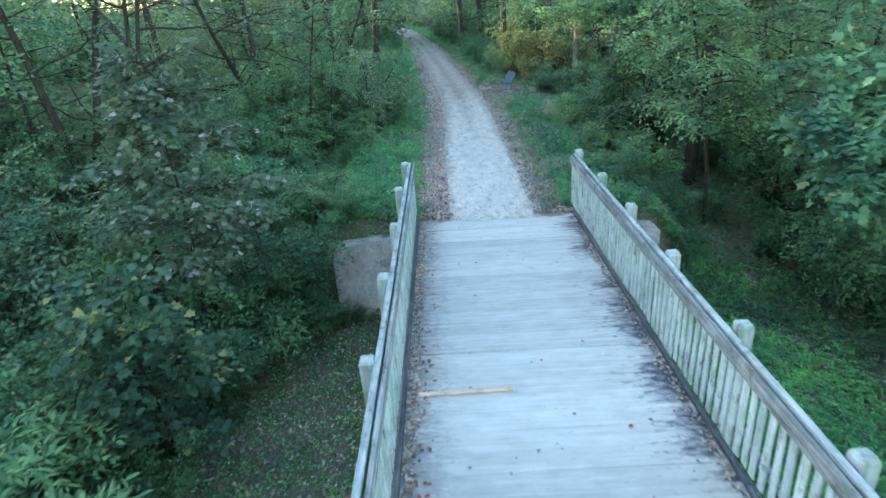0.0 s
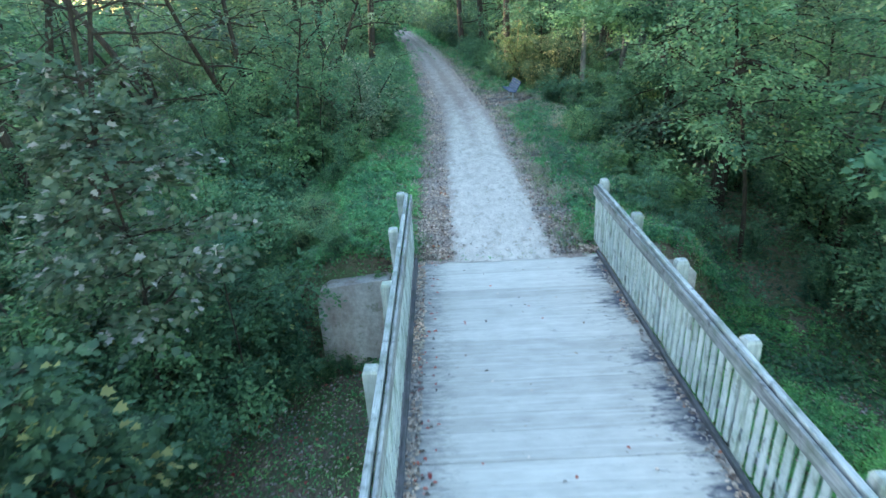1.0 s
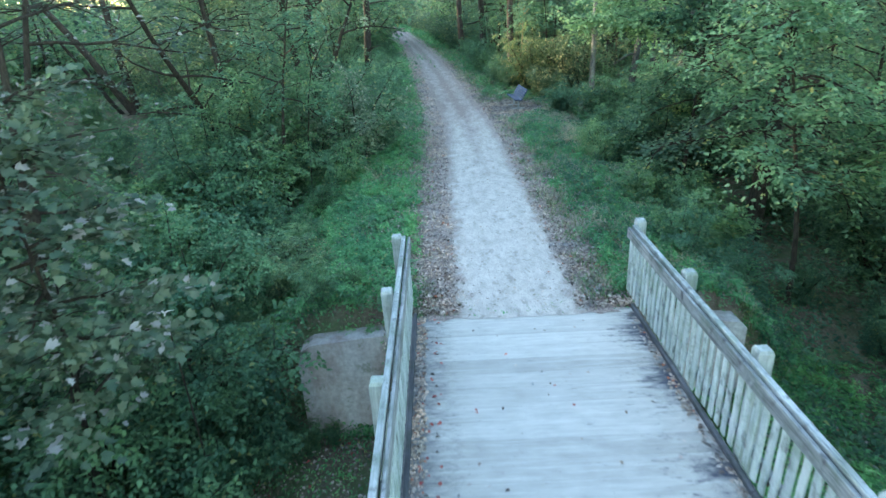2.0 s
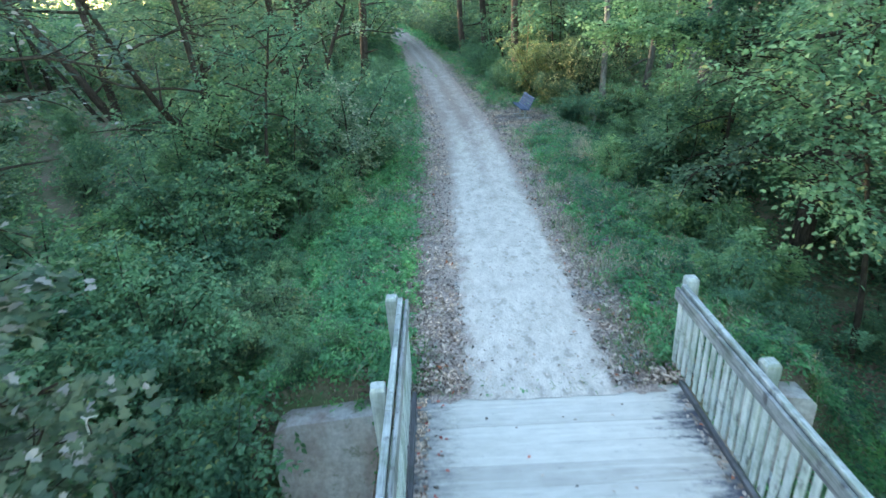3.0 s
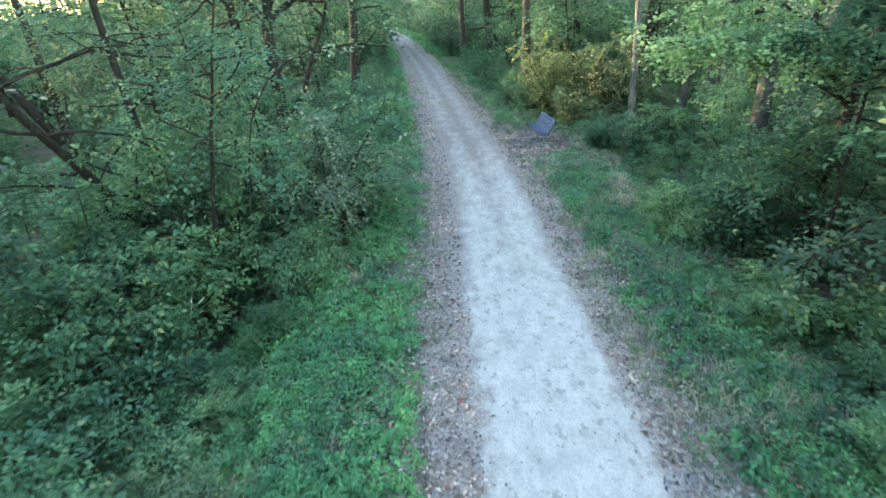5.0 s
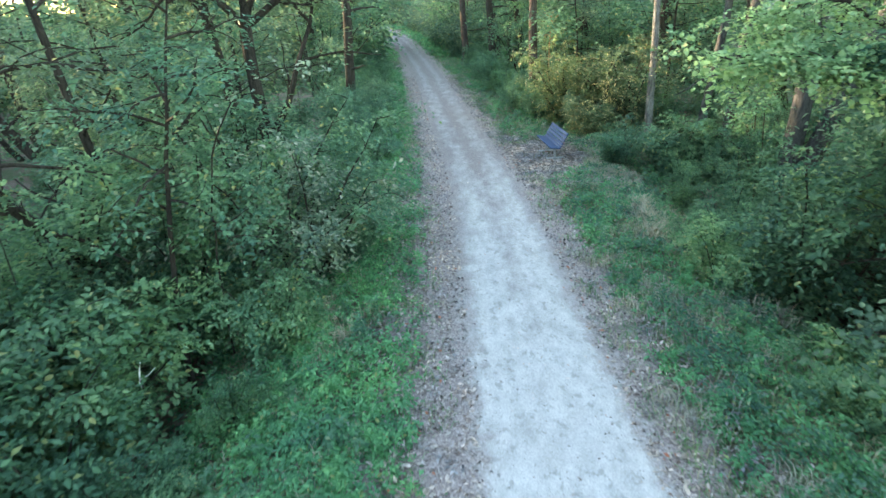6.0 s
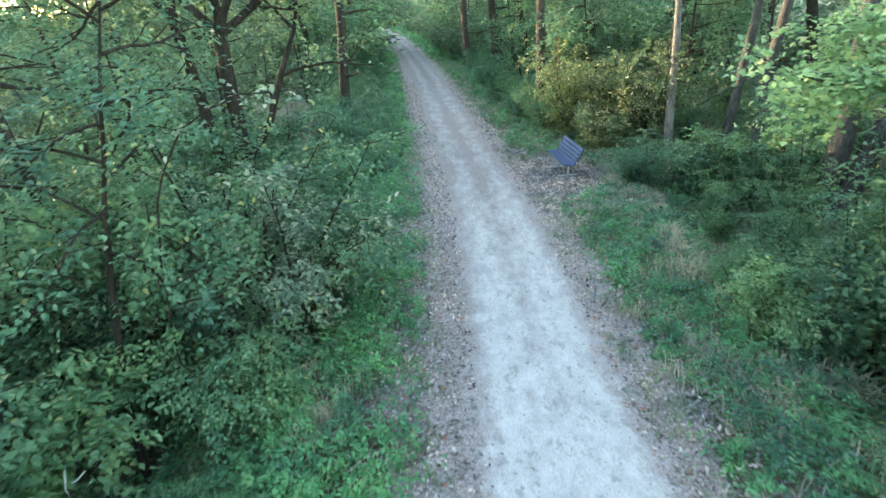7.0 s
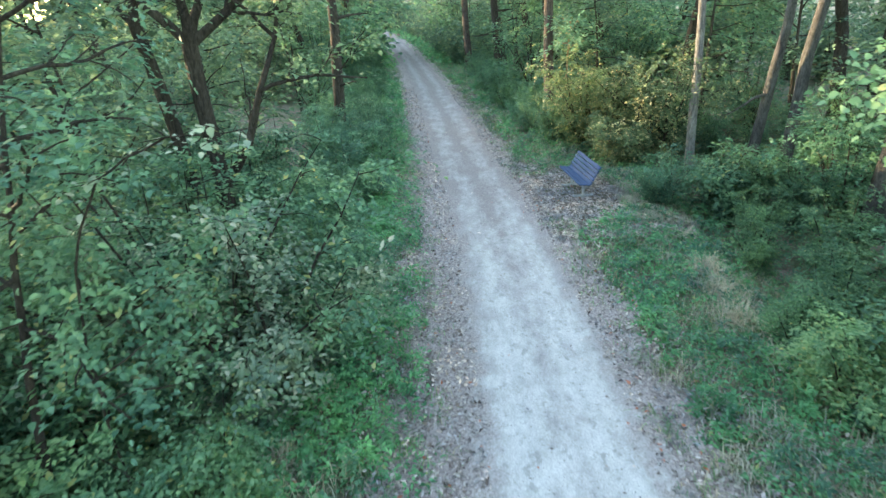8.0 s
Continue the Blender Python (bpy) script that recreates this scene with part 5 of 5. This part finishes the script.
def deck_leaves(name, label, mat, seed, n, xs, ys, size, z=0.006):
    r = np.random.default_rng(seed)
    x = r.uniform(xs[0], xs[1], n)
    p = np.stack([x, r.uniform(ys[0], ys[1], n), z + r.uniform(0, 0.012, n)], 1)
    v, f = leaves(r, p, size, 0.65, 0.93, None, True)
    return tagged(new(name, mesh_of(name, v, f, mat)), label, "leaves", kind="stuff")


deck_leaves("fallen_leaves", "brown leaves drifted against the kerb", DEADLEAF, 91, 2200, (-1.71, -1.585), (0, 11.4), 0.042)
deck_leaves("fallen_leaves", "red and orange leaves drifted against the kerb", REDLEAF, 92, 260, (-1.71, -1.42), (0, 11.3), 0.048)
deck_leaves("fallen_leaves", "brown leaves drifted against the kerb", DEADLEAF, 93, 900, (1.16, 1.26), (0, 11.3), 0.05)
deck_leaves("fallen_leaves", "single red leaves strewn on the deck", REDLEAF, 94, 26, (-1.4, 1.1), (1, 11.3), 0.045)
deck_leaves("fallen_leaves", "single dark leaves strewn on the deck", DEADLEAF, 95, 60, (-1.4, 1.1), (1, 11.3), 0.045)


# ---- small things on the bank ----
def pale_stalk(name, x, y, z, height, arms, label, drop=0.12):
    """A brown stem rooted in the ground that ends in a bleached fork."""
    r = np.random.default_rng(int(abs(x) * 100))
    g = float(height_at(x, y))
    top = np.array([0.0, 0.0, z - g])
    root = tagged(new(name), label, "dry stalk")
    root.matrix_basis = pose(x, y, g)
    part("stem", mesh_of("stem", *tubes([taper([np.array([0.03, 0.02, -0.05]), top * 0.5 + np.array([0.03, 0, 0]), top], 0.012, 0.009)], 6), BARK, smooth=True), root)
    paths = [taper([top - np.array([0, 0, drop]), top - np.array([0.01, 0, drop * 0.4]), top], 0.009, 0.011)]
    for dx, dy, dz in arms:
        paths.append(taper([top, top + np.array([dx, dy, dz]) * 0.5 * height + r.normal(size=3) * 0.01, top + np.array([dx, dy, dz]) * height], 0.010, 0.005))
    part("fork", mesh_of("fork", *tubes(paths, 6), DRYWOOD, smooth=True), root, "bleached fork")
    return root


DRYWOOD = plain("bleached_stalk", (0.80, 0.78, 0.72), 0.7)
pale_stalk("dry_stalk", -5.14, 17.16, 0.28, 0.26, [(0.25, 0.0, 0.95), (0.8, 0.1, 0.55)], "bleached forked stalk among the bushes")
pale_stalk("dry_stalk", -4.41, 9.92, 1.05, 0.13, [(0.75, 0.1, 0.2), (-0.7, 0.1, 0.3)], "bleached upright stalk above the thicket", 0.28)
for tx, ty in ((2.63, 22.3), (2.9, 19.9), (2.5, 21.4), (2.75, 23.0), (3.2, 18.6)):
    blades("dry_tuft", "bent straw-coloured grass tuft on the slope beside the trail", STRAW, int(tx * 100), 260, (tx + 0.26, tx + 0.5, ty - 0.12, ty + 0.12), 0.46, 4, 0.10)
for tx, ty in ((-3.25, 21.0), (-3.35, 19.2)):
    blades("dry_tuft", "dry grass tuft on the bank", STRAW, int(-tx * 100), 160, (tx + 0.26, tx + 0.45, ty - 0.1, ty + 0.1), 0.36, 3, 0.10)


def brush_pile(x, y, seed, span, label):
    """A heap of thin dead brown twigs, crossing one another."""
    r = np.random.default_rng(seed)
    paths = []
    for k in range(70):
        a, c = r.uniform(0, 2 * np.pi), r.normal(size=2) * span * 0.35
        start = (c[0] - math.cos(a) * span * 0.5, c[1] - math.sin(a) * span * 0.5, r.uniform(-0.02, 0.12))
        paths.append(taper(bend(r, start, (math.cos(a), math.sin(a), r.uniform(0.0, 0.75)), span * r.uniform(0.7, 1.2), 5, 0.16, -0.12), r.uniform(0.005, 0.011), 0.003))
    ob = new("brush_pile", mesh_of("brush_pile", *tubes(paths, 4), TWIG, smooth=True))
    ob.matrix_basis = pose(x, y, float(height_at(x, y)))
    return tagged(ob, label, "brush pile")


TWIG = bark_material("dead_twig", (0.10, 0.07, 0.055), (0.26, 0.19, 0.155))
brush_pile(-4.75, 14.0, 3, 0.75, "heap of dead brown twigs among the weeds")
brush_pile(-4.5, 12.9, 4, 0.6, "small heap of dead twigs above the abutment")
brush_pile(-5.3, 16.8, 5, 0.6, "dead brown twigs under the bushes")
blades("dry_tuft", "bleached tuft of dry grass on the bank", STRAW, 96, 110, (-4.42, -4.3, 15.24, 15.36), 0.85, 3, 0.07)


ROCK = soil_material("pinkish_rock", (0.16, 0.13, 0.125), (0.27, 0.225, 0.22), (0.36, 0.31, 0.31), (0.12, 0.13, 0.09))


def boulder(x, y, s, seed, label):
    bm = bmesh.new()
    bmesh.ops.create_icosphere(bm, subdivisions=3, radius=1.0)
    for v in bm.verts:
        k = 1 + 0.22 * noise.noise(v.co * 1.3 + Vector((seed, 0, 0))) + 0.08 * noise.noise(v.co * 4 + Vector((0, seed, 0)))
        v.co = Vector((v.co.x * k * s[0], v.co.y * k * s[1], v.co.z * k * s[2]))
    ob = new("boulder", from_bm("boulder", bm, ROCK, True))
    ob.matrix_basis = pose(x, y, float(height_at(x, y)) + s[2] * 0.35, 0, 0, seed * 40)
    return tagged(ob, label, "boulder")


boulder(-3.05, 13.25, (0.14, 0.12, 0.10), 2, "greyish pink stone among the weeds near the railing")
boulder(2.35, 11.9, (0.22, 0.18, 0.18), 5, "grey stone below the railing end")
